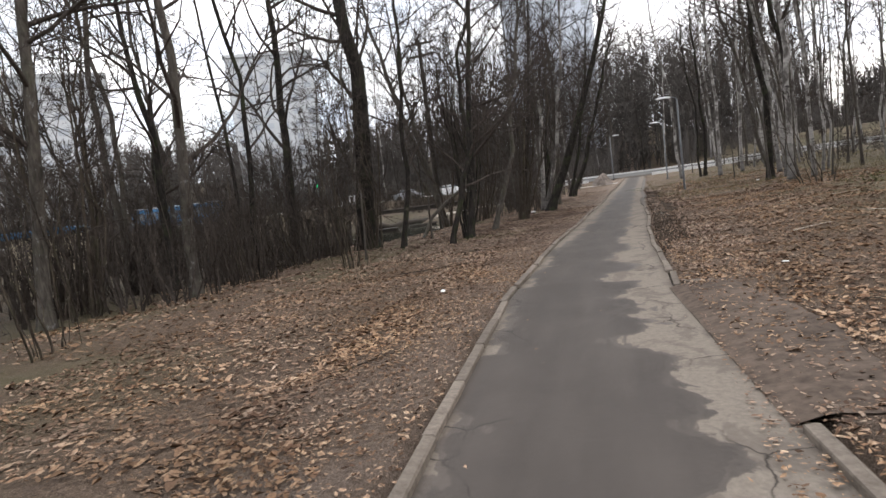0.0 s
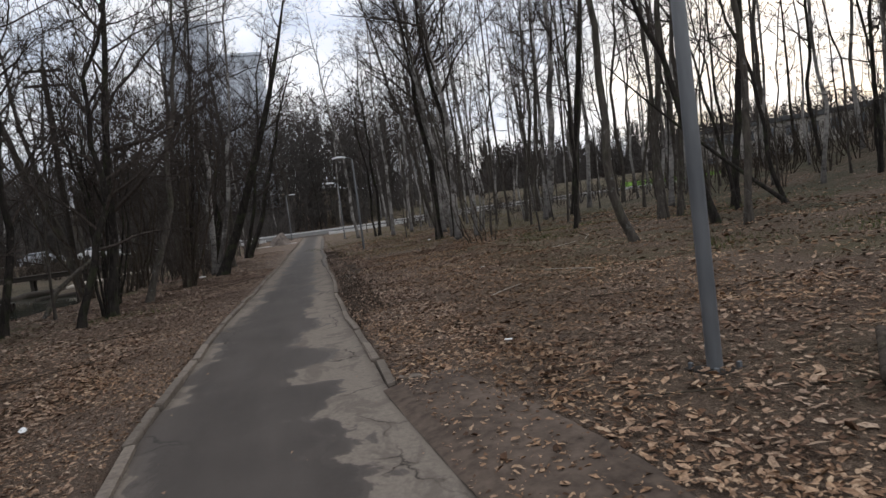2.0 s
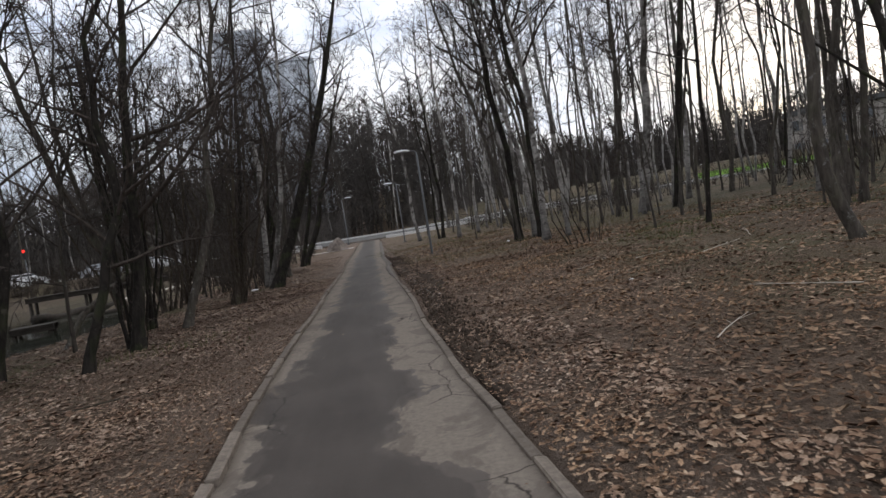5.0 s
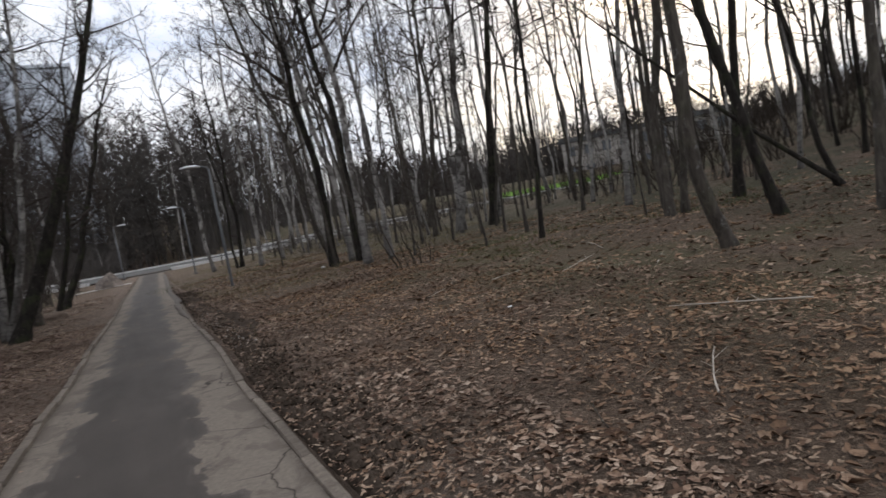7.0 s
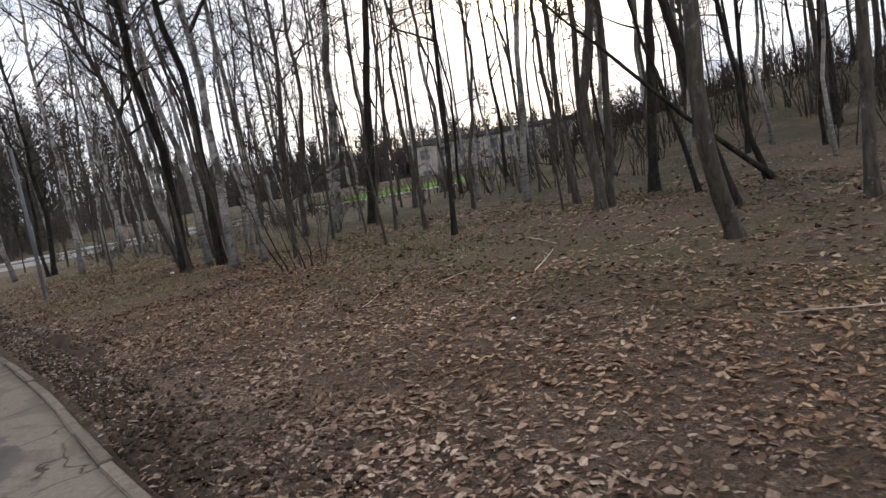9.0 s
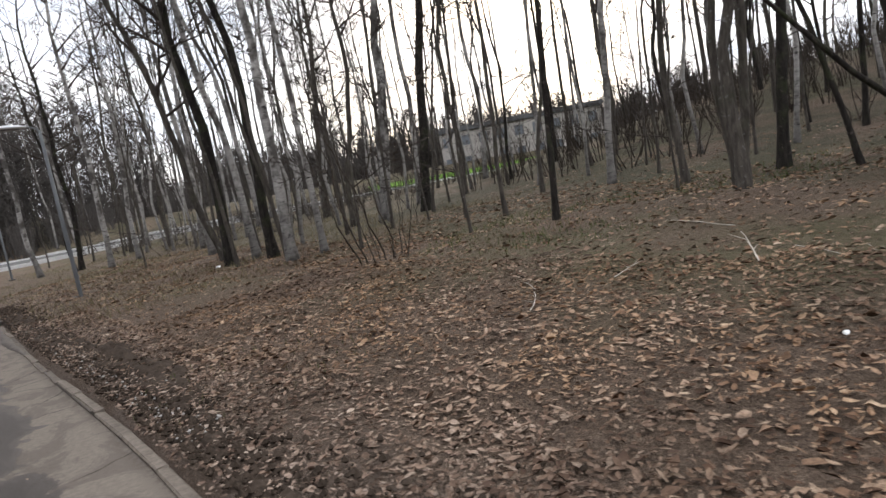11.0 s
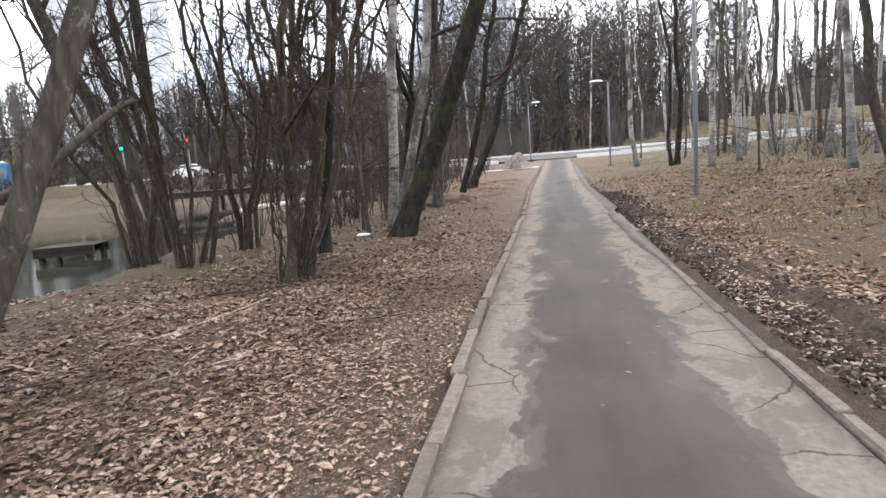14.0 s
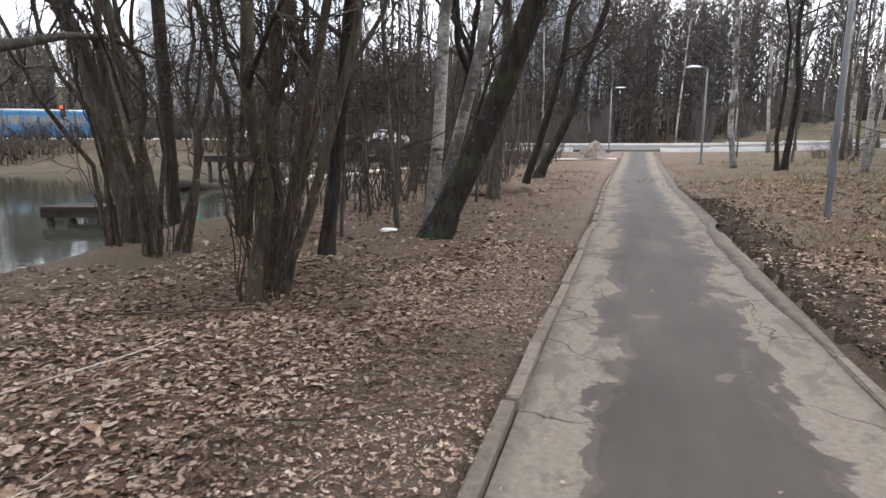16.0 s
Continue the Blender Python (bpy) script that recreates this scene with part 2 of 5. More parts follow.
def asphalt_material():
    k = Mat("worn_damp_asphalt", 0.8, 0, 0.12)
    _, y, _ = k.xyz()
    lane = k.nt.nodes.new("ShaderNodeUVMap")
    lane.uv_map = "lane"
    parts = k.nt.nodes.new("ShaderNodeSeparateXYZ")
    k.link(lane.outputs[0], parts.inputs[0])
    x = parts.outputs["X"]
    side = k.math("MULTIPLY", k.math("MULTIPLY", k.math("SUBTRACT", 15.0, y), 0.12, True), 0.27)
    across = k.math("ABSOLUTE", x)
    inner = k.math("ABSOLUTE", k.math("ADD", k.math("ADD", x, 0.05), side))
    wob = k.noise(1.7, 8, 0.66, (1.0, 0.75, 1), 0.5)
    wob2 = k.noise(0.55, 3, 0.5, (0.4, 1.0, 1))
    grit = k.noise(160, 3, 0.7)
    speck = k.noise(24, 5, 0.7)
    lobes = k.noise(2.9, 3, 0.5, (1.0, 0.8, 1), 0.9)
    blocks = k.noise(0.62, 2, 0.4, (0.25, 1.0, 1))
    edge = k.math("ADD", inner, k.math("MULTIPLY", k.math("SUBTRACT", wob, 0.5), 0.55))
    edge = k.math("ADD", edge, k.math("MULTIPLY", k.math("SUBTRACT", lobes, 0.5), 0.62))
    edge = k.math("ADD", edge, k.math("MULTIPLY", k.math("SUBTRACT", wob2, 0.5), 0.6))
    # towards the start the dry crust breaks up into separate blocks
    early = k.math("MULTIPLY", k.math("SUBTRACT", 14.0, y), 0.12, True)
    edge = k.math("SUBTRACT", edge, k.math("MULTIPLY", early, k.ramp(blocks, (0.47, 0.0), (0.54, 0.40))))
    film = k.ramp(edge, (0.44, 0.0), (0.475, 1.0))
    isles = k.math("MULTIPLY", k.ramp(k.noise(1.5, 3, 0.5, (1.2, 0.6, 1), 0.6), (0.645, 0.0), (0.67, 0.55)), k.math("MULTIPLY", k.math("SUBTRACT", y, 15.0), 0.2, True))
    dry = k.math("MAXIMUM", k.ramp(edge, (0.552, 0.0), (0.578, 1.0)), isles)
    streaks = k.noise(2.4, 5, 0.6, (1.0, 0.12, 1))
    damp = k.ramp(k.math("ADD", k.math("MULTIPLY", k.noise(0.9, 4), 0.45), k.math("MULTIPLY", streaks, 0.55)), (0.36, (0.045, 0.038, 0.033)), (0.64, (0.074, 0.063, 0.055)))
    damp = k.mix(k.math("MULTIPLY", film, k.ramp(streaks, (0.42, 0.2), (0.58, 0.85))), damp, (0.092, 0.078, 0.067))
    dust = k.ramp(speck, (0.3, (0.135, 0.114, 0.094)), (0.7, (0.195, 0.167, 0.139)))
    dust = k.mix(k.ramp(k.noise(2.7, 6, 0.65, (1, 0.6, 1), 0.7), (0.50, 0.0), (0.57, 0.6)), dust, (0.098, 0.082, 0.069))
    c = k.mix(dry, damp, dust)
    rim = k.ramp(across, (0.88, 0.0), (0.98, 0.75))
    c = k.mix(k.math("MULTIPLY", rim, k.ramp(speck, (0.4, 0.0), (0.6, 1.0))), c, (0.07, 0.055, 0.045))
    c = k.mix(k.ramp(grit, (0.58, 0.0), (0.75, 0.35)), c, (0.05, 0.047, 0.045))
    warp = k.nt.nodes.new("ShaderNodeTexNoise")
    warp.inputs["Scale"].default_value, warp.inputs["Detail"].default_value = 3.0, 5.0
    k.link(k.coords(), warp.inputs["Vector"])
    bent = k.mix(0.22, k.coords(), warp.outputs["Color"])
    cells = k.nt.nodes.new("ShaderNodeTexVoronoi")
    cells.feature = "DISTANCE_TO_EDGE"
    cells.inputs["Scale"].default_value = 1.1
    k.link(bent, cells.inputs["Vector"])
    crack = k.math("MULTIPLY", k.ramp(cells.outputs["Distance"], (0.0, 1.0), (0.010, 0.0)), k.ramp(across, (0.52, 0.0), (0.68, 0.9)))
    crack = k.math("MULTIPLY", crack, k.ramp(k.noise(0.7, 3), (0.40, 0.0), (0.48, 1.0)))
    c = k.mix(crack, c, (0.02, 0.017, 0.015))
    k.colour(c)
    k.rough(k.ramp(dry, (0.0, 0.62), (1.0, 0.95)))
    return k.bump(k.math("ADD", grit, k.math("MULTIPLY", speck, 1.5)), 0.35, 0.006)


ASPHALT = asphalt_material()


def plain(name, a, b, scale=12.0, rough=0.8, metal=0.0, bump=0.2, stretch=(1, 1, 1), vary=0.0, spec=0.5):
    k = Mat(name, rough, metal, spec)
    n = k.noise(scale, 5, 0.6, stretch)
    big = k.noise(scale * 0.11, 3)
    c = k.ramp(k.math("ADD", k.math("MULTIPLY", n, 0.6), k.math("MULTIPLY", big, 0.4)), (0.34, a), (0.66, b))
    if vary:
        c = k.mix(k.math("MULTIPLY", k.own(), vary), c, tuple(0.55 * v for v in a))
    k.colour(c)
    return k.bump(n, bump, 0.01)


KERB = plain("kerb_concrete", (0.10, 0.082, 0.067), (0.225, 0.19, 0.157), 18, 0.95, 0, 0.5, vary=0.45, spec=0.15)
SOIL = plain("black_soil", (0.016, 0.012, 0.009), (0.075, 0.056, 0.043), 22, 1.0, 0, 1.0, spec=0.05)
DIRT = plain("bare_damp_dirt", (0.045, 0.034, 0.027), (0.125, 0.095, 0.075), 10, 0.95, 0, 1.0, spec=0.1)
MUD = plain("wet_mud", (0.035, 0.027, 0.021), (0.11, 0.088, 0.07), 7, 0.85, 0, 0.8)
LIMESTONE = plain("pale_rubble", (0.20, 0.19, 0.18), (0.42, 0.40, 0.37), 20, 0.9, 0, 0.4)
STEEL = plain("grey_painted_steel", (0.085, 0.09, 0.097), (0.135, 0.14, 0.148), 10, 0.6, 0.2, 0.08, (1, 1, 0.2))
LAMP_SHELL = plain("lamp_shell", (0.50, 0.51, 0.52), (0.62, 0.63, 0.64), 9, 0.5, 0.2, 0.05)
LAMP_GLASS = plain("lamp_lens", (0.08, 0.08, 0.08), (0.14, 0.14, 0.14), 6, 0.2, 0, 0.02)
STONE = plain("boulder_granite", (0.07, 0.058, 0.05), (0.24, 0.20, 0.175), 5, 0.95, 0, 0.8, spec=0.1)
WOOD = plain("weathered_wood", (0.10, 0.085, 0.07), (0.26, 0.23, 0.20), 10, 0.85, 0, 0.5, (0.2, 1, 1))
WOOD_DARK = plain("wet_dark_wood", (0.014, 0.012, 0.010), (0.05, 0.042, 0.035), 9, 0.9, 0, 0.6, (0.2, 1, 1), spec=0.15)
PALE_WOOD = plain("barkless_wood", (0.30, 0.26, 0.21), (0.48, 0.43, 0.37), 9, 0.8, 0, 0.4, (0.2, 1, 1))
ROAD = plain("road_asphalt", (0.075, 0.072, 0.069), (0.13, 0.126, 0.12), 8, 0.85, 0, 0.2, spec=0.1)
ROAD_KERB = plain("road_kerb_stone", (0.42, 0.41, 0.40), (0.58, 0.57, 0.55), 5, 0.85, 0, 0.2, vary=0.2)
GRAVEL = plain("pale_gravel", (0.22, 0.20, 0.175), (0.40, 0.37, 0.33), 24, 0.95, 0, 0.6)
LAWN = plain("spring_lawn", (0.06, 0.125, 0.018), (0.12, 0.22, 0.035), 6, 0.95, 0, 0.5, spec=0.05)
WALL_PALE = plain("pale_panel_wall", (0.44, 0.45, 0.46), (0.56, 0.57, 0.58), 2, 0.85, 0, 0.1)
# distance haze is put into this colour: a pale bluish wall for far towers
WALL_HAZED = plain("hazed_panel_wall", (0.56, 0.60, 0.66), (0.66, 0.70, 0.76), 2, 0.85, 0, 0.1)
WALL_BLUE = plain("beige_grey_wall", (0.26, 0.235, 0.215), (0.36, 0.33, 0.30), 2, 0.8, 0, 0.1)
ROOF = plain("dark_roof", (0.05, 0.05, 0.052), (0.09, 0.09, 0.092), 3, 0.85, 0, 0.1)
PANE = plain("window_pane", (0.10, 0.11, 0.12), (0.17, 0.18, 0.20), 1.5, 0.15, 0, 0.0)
# haze put into the colour here too: panes nearly as pale as the walls
HAZED_PANE = plain("hazed_window_pane", (0.36, 0.385, 0.42), (0.44, 0.465, 0.50), 1.5, 0.3, 0, 0.0)
BUS_BLUE = plain("bus_blue_paint", (0.010, 0.085, 0.19), (0.018, 0.12, 0.25), 2, 0.35, 0, 0.02)
PAINT_WHITE = plain("white_car_paint", (0.6, 0.6, 0.6), (0.7, 0.7, 0.7), 2, 0.35, 0, 0.02)
PAINT_DARK = plain("dark_car_paint", (0.02, 0.022, 0.027), (0.04, 0.042, 0.05), 2, 0.3, 0, 0.02)
PAINT_SILVER = plain("silver_car_paint", (0.28, 0.29, 0.31), (0.36, 0.37, 0.39), 2, 0.35, 0.4, 0.02)
RUBBER = plain("tyre_rubber", (0.012, 0.012, 0.012), (0.03, 0.03, 0.03), 12, 0.9, 0, 0.2)
PLYWOOD = plain("beige_panel", (0.30, 0.25, 0.18), (0.42, 0.36, 0.27), 4, 0.85, 0, 0.1)
PAPER = plain("crumpled_white_paper", (0.55, 0.55, 0.54), (0.75, 0.75, 0.74), 15, 0.85, 0, 0.5)


def water_material():
    k = Mat("pond_water", 0.06, 0, 0.5)
    k.colour(k.ramp(k.noise(0.4, 3), (0.4, (0.018, 0.022, 0.016)), (0.6, (0.035, 0.037, 0.027))))
    return k.bump(k.noise(2.6, 3, 0.5, (1, 1.6, 1)), 0.12, 0.02)


WATER = water_material()


def glow(name, colour, strength):
    k = Mat(name)
    k.colour(colour)
    k.b.inputs["Emission Color"].default_value = (*colour, 1)
    k.b.inputs["Emission Strength"].default_value = strength
    return k.m


SIGNAL_GREEN = glow("signal_green", (0.0, 0.8, 0.25), 1.6)
SIGNAL_RED = glow("signal_red", (0.9, 0.03, 0.02), 1.6)


# ---- shared builders ----
def thing(name, at, label, category, group="", kind=""):
    ob = new(name)
    ob.empty_display_size = 0.2
    ob.matrix_world = at if isinstance(at, Matrix) else Matrix.Translation(at)
    return tagged(ob, label, category, group, kind)


def mesh_from(name, verts, faces, material, smooth=True):
    me = bpy.data.meshes.new(name)
    me.from_pydata(verts, [], faces)
    me.materials.append(material)
    if smooth:
        me.polygons.foreach_set("use_smooth", [True] * len(me.polygons))
    me.update()
    return me


def part(name, me, parent, m=None, label=""):
    ob = new(name, me)
    ob.parent = parent
    if m is not None:
        ob.matrix_basis = m
    return tagged(ob, label)


def bm_mesh(name, bm, material, smooth=False):
    me = bpy.data.meshes.new(name)
    bm.to_mesh(me)
    bm.free()
    me.materials.append(material)
    if smooth:
        me.polygons.foreach_set("use_smooth", [True] * len(me.polygons))
    return me


def box_mesh(name, sx, sy, sz, material, bevel=0.0, rough=0.0, seed=0):
    """A box that stands on z = 0, with bevelled and, if asked, worn edges."""
    bm = bmesh.new()
    bmesh.ops.create_cube(bm, size=1)
    for v in bm.verts:
        v.co = Vector((v.co.x * sx, v.co.y * sy, (v.co.z + 0.5) * sz))
    if bevel:
        bmesh.ops.bevel(bm, geom=bm.edges[:], offset=bevel, segments=1, affect="EDGES")
    if rough:
        rnd = random.Random(seed)
        for v in bm.verts:
            v.co += Vector((rnd.uniform(-1, 1), rnd.uniform(-1, 1), rnd.uniform(-1, 1))) * rough
    return bm_mesh(name, bm, material)


def tube(V, F, pts, radii, sides):
    """Adds a tapered tube along pts to the vertex and face lists."""
    base = len(V)
    n = len(pts)
    prev = None
    for i, p in enumerate(pts):
        d = (pts[min(i + 1, n - 1)] - pts[max(i - 1, 0)]).normalized()
        a = d.cross(Vector((0.31, 0.87, 0.2))) if prev is None else prev - d * prev.dot(d)
        if a.length < 1e-5:
            a = d.orthogonal()
        a.normalize()
        prev = a
        b = d.cross(a)
        r = radii[i]
        for s in range(sides):
            t = 2 * math.pi * s / sides
            V.append(p + (a * math.cos(t) + b * math.sin(t)) * r)
    for i in range(n - 1):
        o = base + i * sides
        for s in range(sides):
            e = (s + 1) % sides
            F.append((o + s, o + e, o + sides + e, o + sides + s))
    o = base + (n - 1) * sides
    F.append(tuple(range(o, o + sides)))


def smooth_step(a, b, v):
    u = min(1.0, max(0.0, (v - a) / (b - a)))
    return u * u * (3 - 2 * u)


# ---- the lie of the land ----
ROAD_LINE = [Vector(p) for p in ((-120, 0), (-80, 32), (-45, 62), (-20, 76), (0, 78), (20, 70), (40, 57), (70, 35), (110, 0))]


def road_z(x):
    """The road's level: it climbs gently away to the right."""
    return 0.90 + 0.42 * smooth_step(3, 22, x) + 0.5 * smooth_step(4, 40, -x)



def road_distance(x, y):
    best = 1e9
    p = Vector((x, y))
    for a, b in zip(ROAD_LINE, ROAD_LINE[1:]):
        d = b - a
        t = min(1.0, max(0.0, (p - a).dot(d) / d.length_squared))
        best = min(best, (a + d * t - p).length)
    return best


def bend(y):
    """How far the footpath's middle lies to the right of its straight part."""
    return 0.092 * max(0.0, 5.8 - y) - 0.10 * smooth_step(6.5, 11, y) * (1 - smooth_step(12.5, 17.5, y)) + 0.20 * smooth_step(19, 34, y) + 0.030 * max(0.0, y - 38)


def pond(x, y):
    """1 in the pond, 0 on its banks."""
    edge = -7.7 - 0.9 * smooth_step(24, 32, y) - 5.4 * smooth_step(33, 41, y)
    return smooth_step(0, 1.3, edge - x) * smooth_step(19.5, 23, y) * (1 - smooth_step(54, 60, y)) * (1 - smooth_step(34, 40, -x))


def ground_z(x, y, dip=False):
    z = 0.0
    if x > 1.3:
        z = 0.045 * (min(x, 30) - 1.3)
        k = 1 - smooth_step(20, 44, y)
        if x > 14:
            z += k * (0.0078 * (min(x, 32) - 14) ** 2 + max(0, min(x, 46) - 32) * 0.06)
    elif x < -0.9:
        z = 0.012 * (max(x, -6) + 0.9) + 0.03 * (max(x, -12) + 6 if x < -6 else 0)
    z += 0.29 * (max(0, min(y, 70) - 25) / 25) ** 2 * smooth_step(-14, -3, x)
    z -= 0.75 * pond(x, y)
    near = road_distance(x, y)
    if near < 18:
        w = 1 - smooth_step(4.2, 17, near)
        level = road_z(x) - 0.30
        if y > 78 - max(0.0, abs(x) - 4) * 0.62:
            level, w = road_z(x) + 0.25 + 1.9 * smooth_step(8, 20, x) * smooth_step(4.2, 15, near), 1.0
        z = z * (1 - w) + level * w
        if dip and near < 3.05:
            z -= 0.5
    elif y > 80 or (x < -60 and near > 18):
        z = road_z(x) + 0.25 + 1.9 * smooth_step(8, 20, x) + 10.0 * smooth_step(18, 75, near) * (1 - smooth_step(6, 30, x))
    return z


PATH_MID, PATH_HALF = 0.165, 0.985


def steps(*spans):
    out = []
    for a, b, d in spans:
        n = max(1, round((b - a) / d))
        out += [a + (b - a) * i / n for i in range(n)]
    return out + [spans[-1][1]]


def build_ground():
    us = steps((-900, -120, 130), (-120, -40, 5), (-40, -14, 1.3), (-14, -1.0, 0.33), (-1.0, -0.93, 0.07), (-0.93, 1.26, 0.73), (1.26, 1.33, 0.07), (1.33, 14, 0.4), (14, 48, 1.2), (48, 120, 6), (120, 900, 130))
    ys = steps((-900, -90, 135), (-90, -14, 6), (-14, -4, 1), (-4, 46, 0.4), (46, 90, 1.0), (90, 150, 6), (150, 900, 125))
    V, F = [], []
    for y in ys:
        for u in us:
            x = u + bend(max(y, -10)) * (1 - smooth_step(12, 25, abs(u)))
            z = ground_z(x, y, True)
            on_path = -0.95 < u < 1.28 and y < 74
            if on_path:
                z = ground_z(0.1, y) - 0.07
            elif abs(u) < 40 and -20 < y < 60:
                near = smooth_step(0.2, 1.2, min(abs(u + 0.95), abs(u - 1.3)))
                z += near * (0.10 * (noise.noise(Vector((x * 0.45, y * 0.45, 0))) + 0.5 * noise.noise(Vector((x * 1.5, y * 1.5, 3)))) )
                z += 0.02
            V.append((x, y, z))
    w = len(us)
    for j in range(len(ys) - 1):
        for i in range(w - 1):
            a = j * w + i
            F.append((a, a + 1, a + w + 1, a + w))
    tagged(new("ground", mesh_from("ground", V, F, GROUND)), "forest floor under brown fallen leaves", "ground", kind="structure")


def strip(name, material, y0, y1, half, mid, lift, step=0.5, label="", category="", across=6, follow=True):
    V, F = [], []
    n = round((y1 - y0) / step)
    for j in range(n + 1):
        y = y0 + (y1 - y0) * j / n
        for i in range(across + 1):
            u = -half + 2 * half * i / across
            x = mid + u
            V.append((x + bend(y), y, ground_z(0.1, y) + lift - 0.012 * (u / half) ** 2))
    w = across + 1
    for j in range(n):
        for i in range(across):
            a = j * w + i
            F.append((a, a + 1, a + w + 1, a + w))
    me = mesh_from(name, V, F, material)
    return tagged(new(name, me), label, category, kind="structure")


build_ground()


def build_path():
    """The footpath; its mesh's own origin lies on its middle line."""
    V, F = [], []
    ys = steps((-14, 76.0, 0.4),)
    for y in ys:
        for i in range(9):
            u = -PATH_HALF + 2 * PATH_HALF * i / 8
            wide = 1 + 1.7 * smooth_step(65, 75, y)
            V.append((u * wide + bend(y), y, ground_z(0.1, y) + 0.10 * smooth_step(69, 75, y) * (1 - abs(u / PATH_HALF) ** 4) - 0.012 * (u / PATH_HALF) ** 2 + 0.006 * noise.noise(Vector((u * 2, y, 0)))))
    for j in range(len(ys) - 1):
        for i in range(8):
            a = j * 9 + i
            F.append((a, a + 1, a + 10, a + 9))
    me = mesh_from("footpath", V, F, ASPHALT)
    lane = me.uv_layers.new(name="lane")
    for loop in me.loops:
        j, i = divmod(loop.vertex_index, 9)
        lane.data[loop.index].uv = (-PATH_HALF + 2 * PATH_HALF * i / 8, ys[j] / 100)
    ob = tagged(new("footpath", me), "damp grey asphalt footpath with dusty dry edges", "footpath", kind="structure")
    ob.location.x = PATH_MID


build_path()


def build_kerbs():
    stone = [box_mesh("kerb_stone", 0.085, 0.985, 0.30, KERB, 0.012, 0.006, s) for s in range(4)]
    rnd = random.Random(5)

    def run(name, side, y0, y1, lift):
        ob = thing(name, (0, 0, 0), "worn concrete kerb of single stones along the footpath", "kerb", kind="structure")
        y = y0
        while y + 0.5 < y1:
            ym = y + 0.5
            x = PATH_MID + side * (PATH_HALF + 0.04) + bend(ym) + rnd.uniform(-0.012, 0.012)
            top = ground_z(0.1, ym) + lift + rnd.uniform(-0.012, 0.015)
            turn = math.degrees(math.atan2(bend(ym - 0.5) - bend(ym + 0.5), 1.0)) + rnd.uniform(-0.8, 0.8)
            part("kerb_stone", stone[rnd.randrange(4)], ob, pose(x, ym, top - 0.30, rnd.uniform(-0.5, 0.5), rnd.uniform(-3, 3), turn))
            y += 1.0
        return ob

    run("kerb_left", -1, -12.5, 57.5, 0.04)
    run("kerb_right_back", 1, -12.3, 1.7, 0.04)
    right = run("kerb_right", 1, 5.88, 29.2, 0.012)
    corner = box_mesh("kerb_stone", 0.085, 0.6, 0.30, KERB, 0.012, 0.006, 9)
    part("kerb_stone", corner, right, pose(PATH_MID + PATH_HALF + 0.40, 5.86, -0.255, 0, 0, 74))


build_kerbs()


def build_road():
    V, F = [], []
    pts = []
    for a, b in zip(ROAD_LINE, ROAD_LINE[1:]):
        n = max(2, round((b - a).length / 4))
        pts += [a.lerp(b, i / n) for i in range(n)]
    pts.append(ROAD_LINE[-1])
    for _ in range(6):
        pts = [pts[0]] + [(pts[i - 1] + pts[i] * 2 + pts[i + 1]) / 4 for i in range(1, len(pts) - 1)] + [pts[-1]]
    rows = []
    for i, p in enumerate(pts):
        d = (pts[min(i + 1, len(pts) - 1)] - pts[max(i - 1, 0)]).normalized()
        rows.append((p, Vector((d.y, -d.x)), d))
    for p, s, d in rows:
        for k in (-3.2, -1, 1, 3.2):
            q = p + s * k
            V.append((q.x, q.y, road_z(p.x) + 0.06 - 0.06 * k))
    for j in range(len(rows) - 1):
        for i in range(3):
            a = j * 4 + i
            F.append((a, a + 1, a + 5, a + 4))
    tagged(new("road", mesh_from("road", V, F, ROAD)), "wet pale asphalt park road", "road", kind="structure")
    length = 4.0
    stone = box_mesh("road_kerb_stone", 0.16, 3.9, 0.42, ROAD_KERB, 0.02)
    for name, k in (("road_kerb_near", 3.3), ("road_kerb_far", -3.3)):
        ob = thing(name, (0, 0, 0), "pale concrete kerb beside the road", "kerb", kind="structure")
        for (p, s, d), (q, s2, _) in zip(rows, rows[1:]):
            m = ((p + s * k) + (q + s2 * k)) / 2
            if k > 0 and -2.4 < m.x < 3.6:
                continue
            L = ((q + s2 * k) - (p + s * k)).length
            part("road_kerb_stone", stone, ob, pose(m.x, m.y, road_z((p.x + q.x) / 2) - 0.20 - 0.06 * k, 0, 0, math.degrees(math.atan2(-d.x, d.y))) @ Matrix.Diagonal((1, L / 3.94, 1, 1)))


build_road()

V = [(x, y, -0.47) for y in (19, 61) for x in (-60, -7.4)]
tagged(new("pond_water", mesh_from("pond_water", V, [(0, 1, 3, 2)], WATER)), "still dark pond water reflecting bare trees", "water", kind="structure")


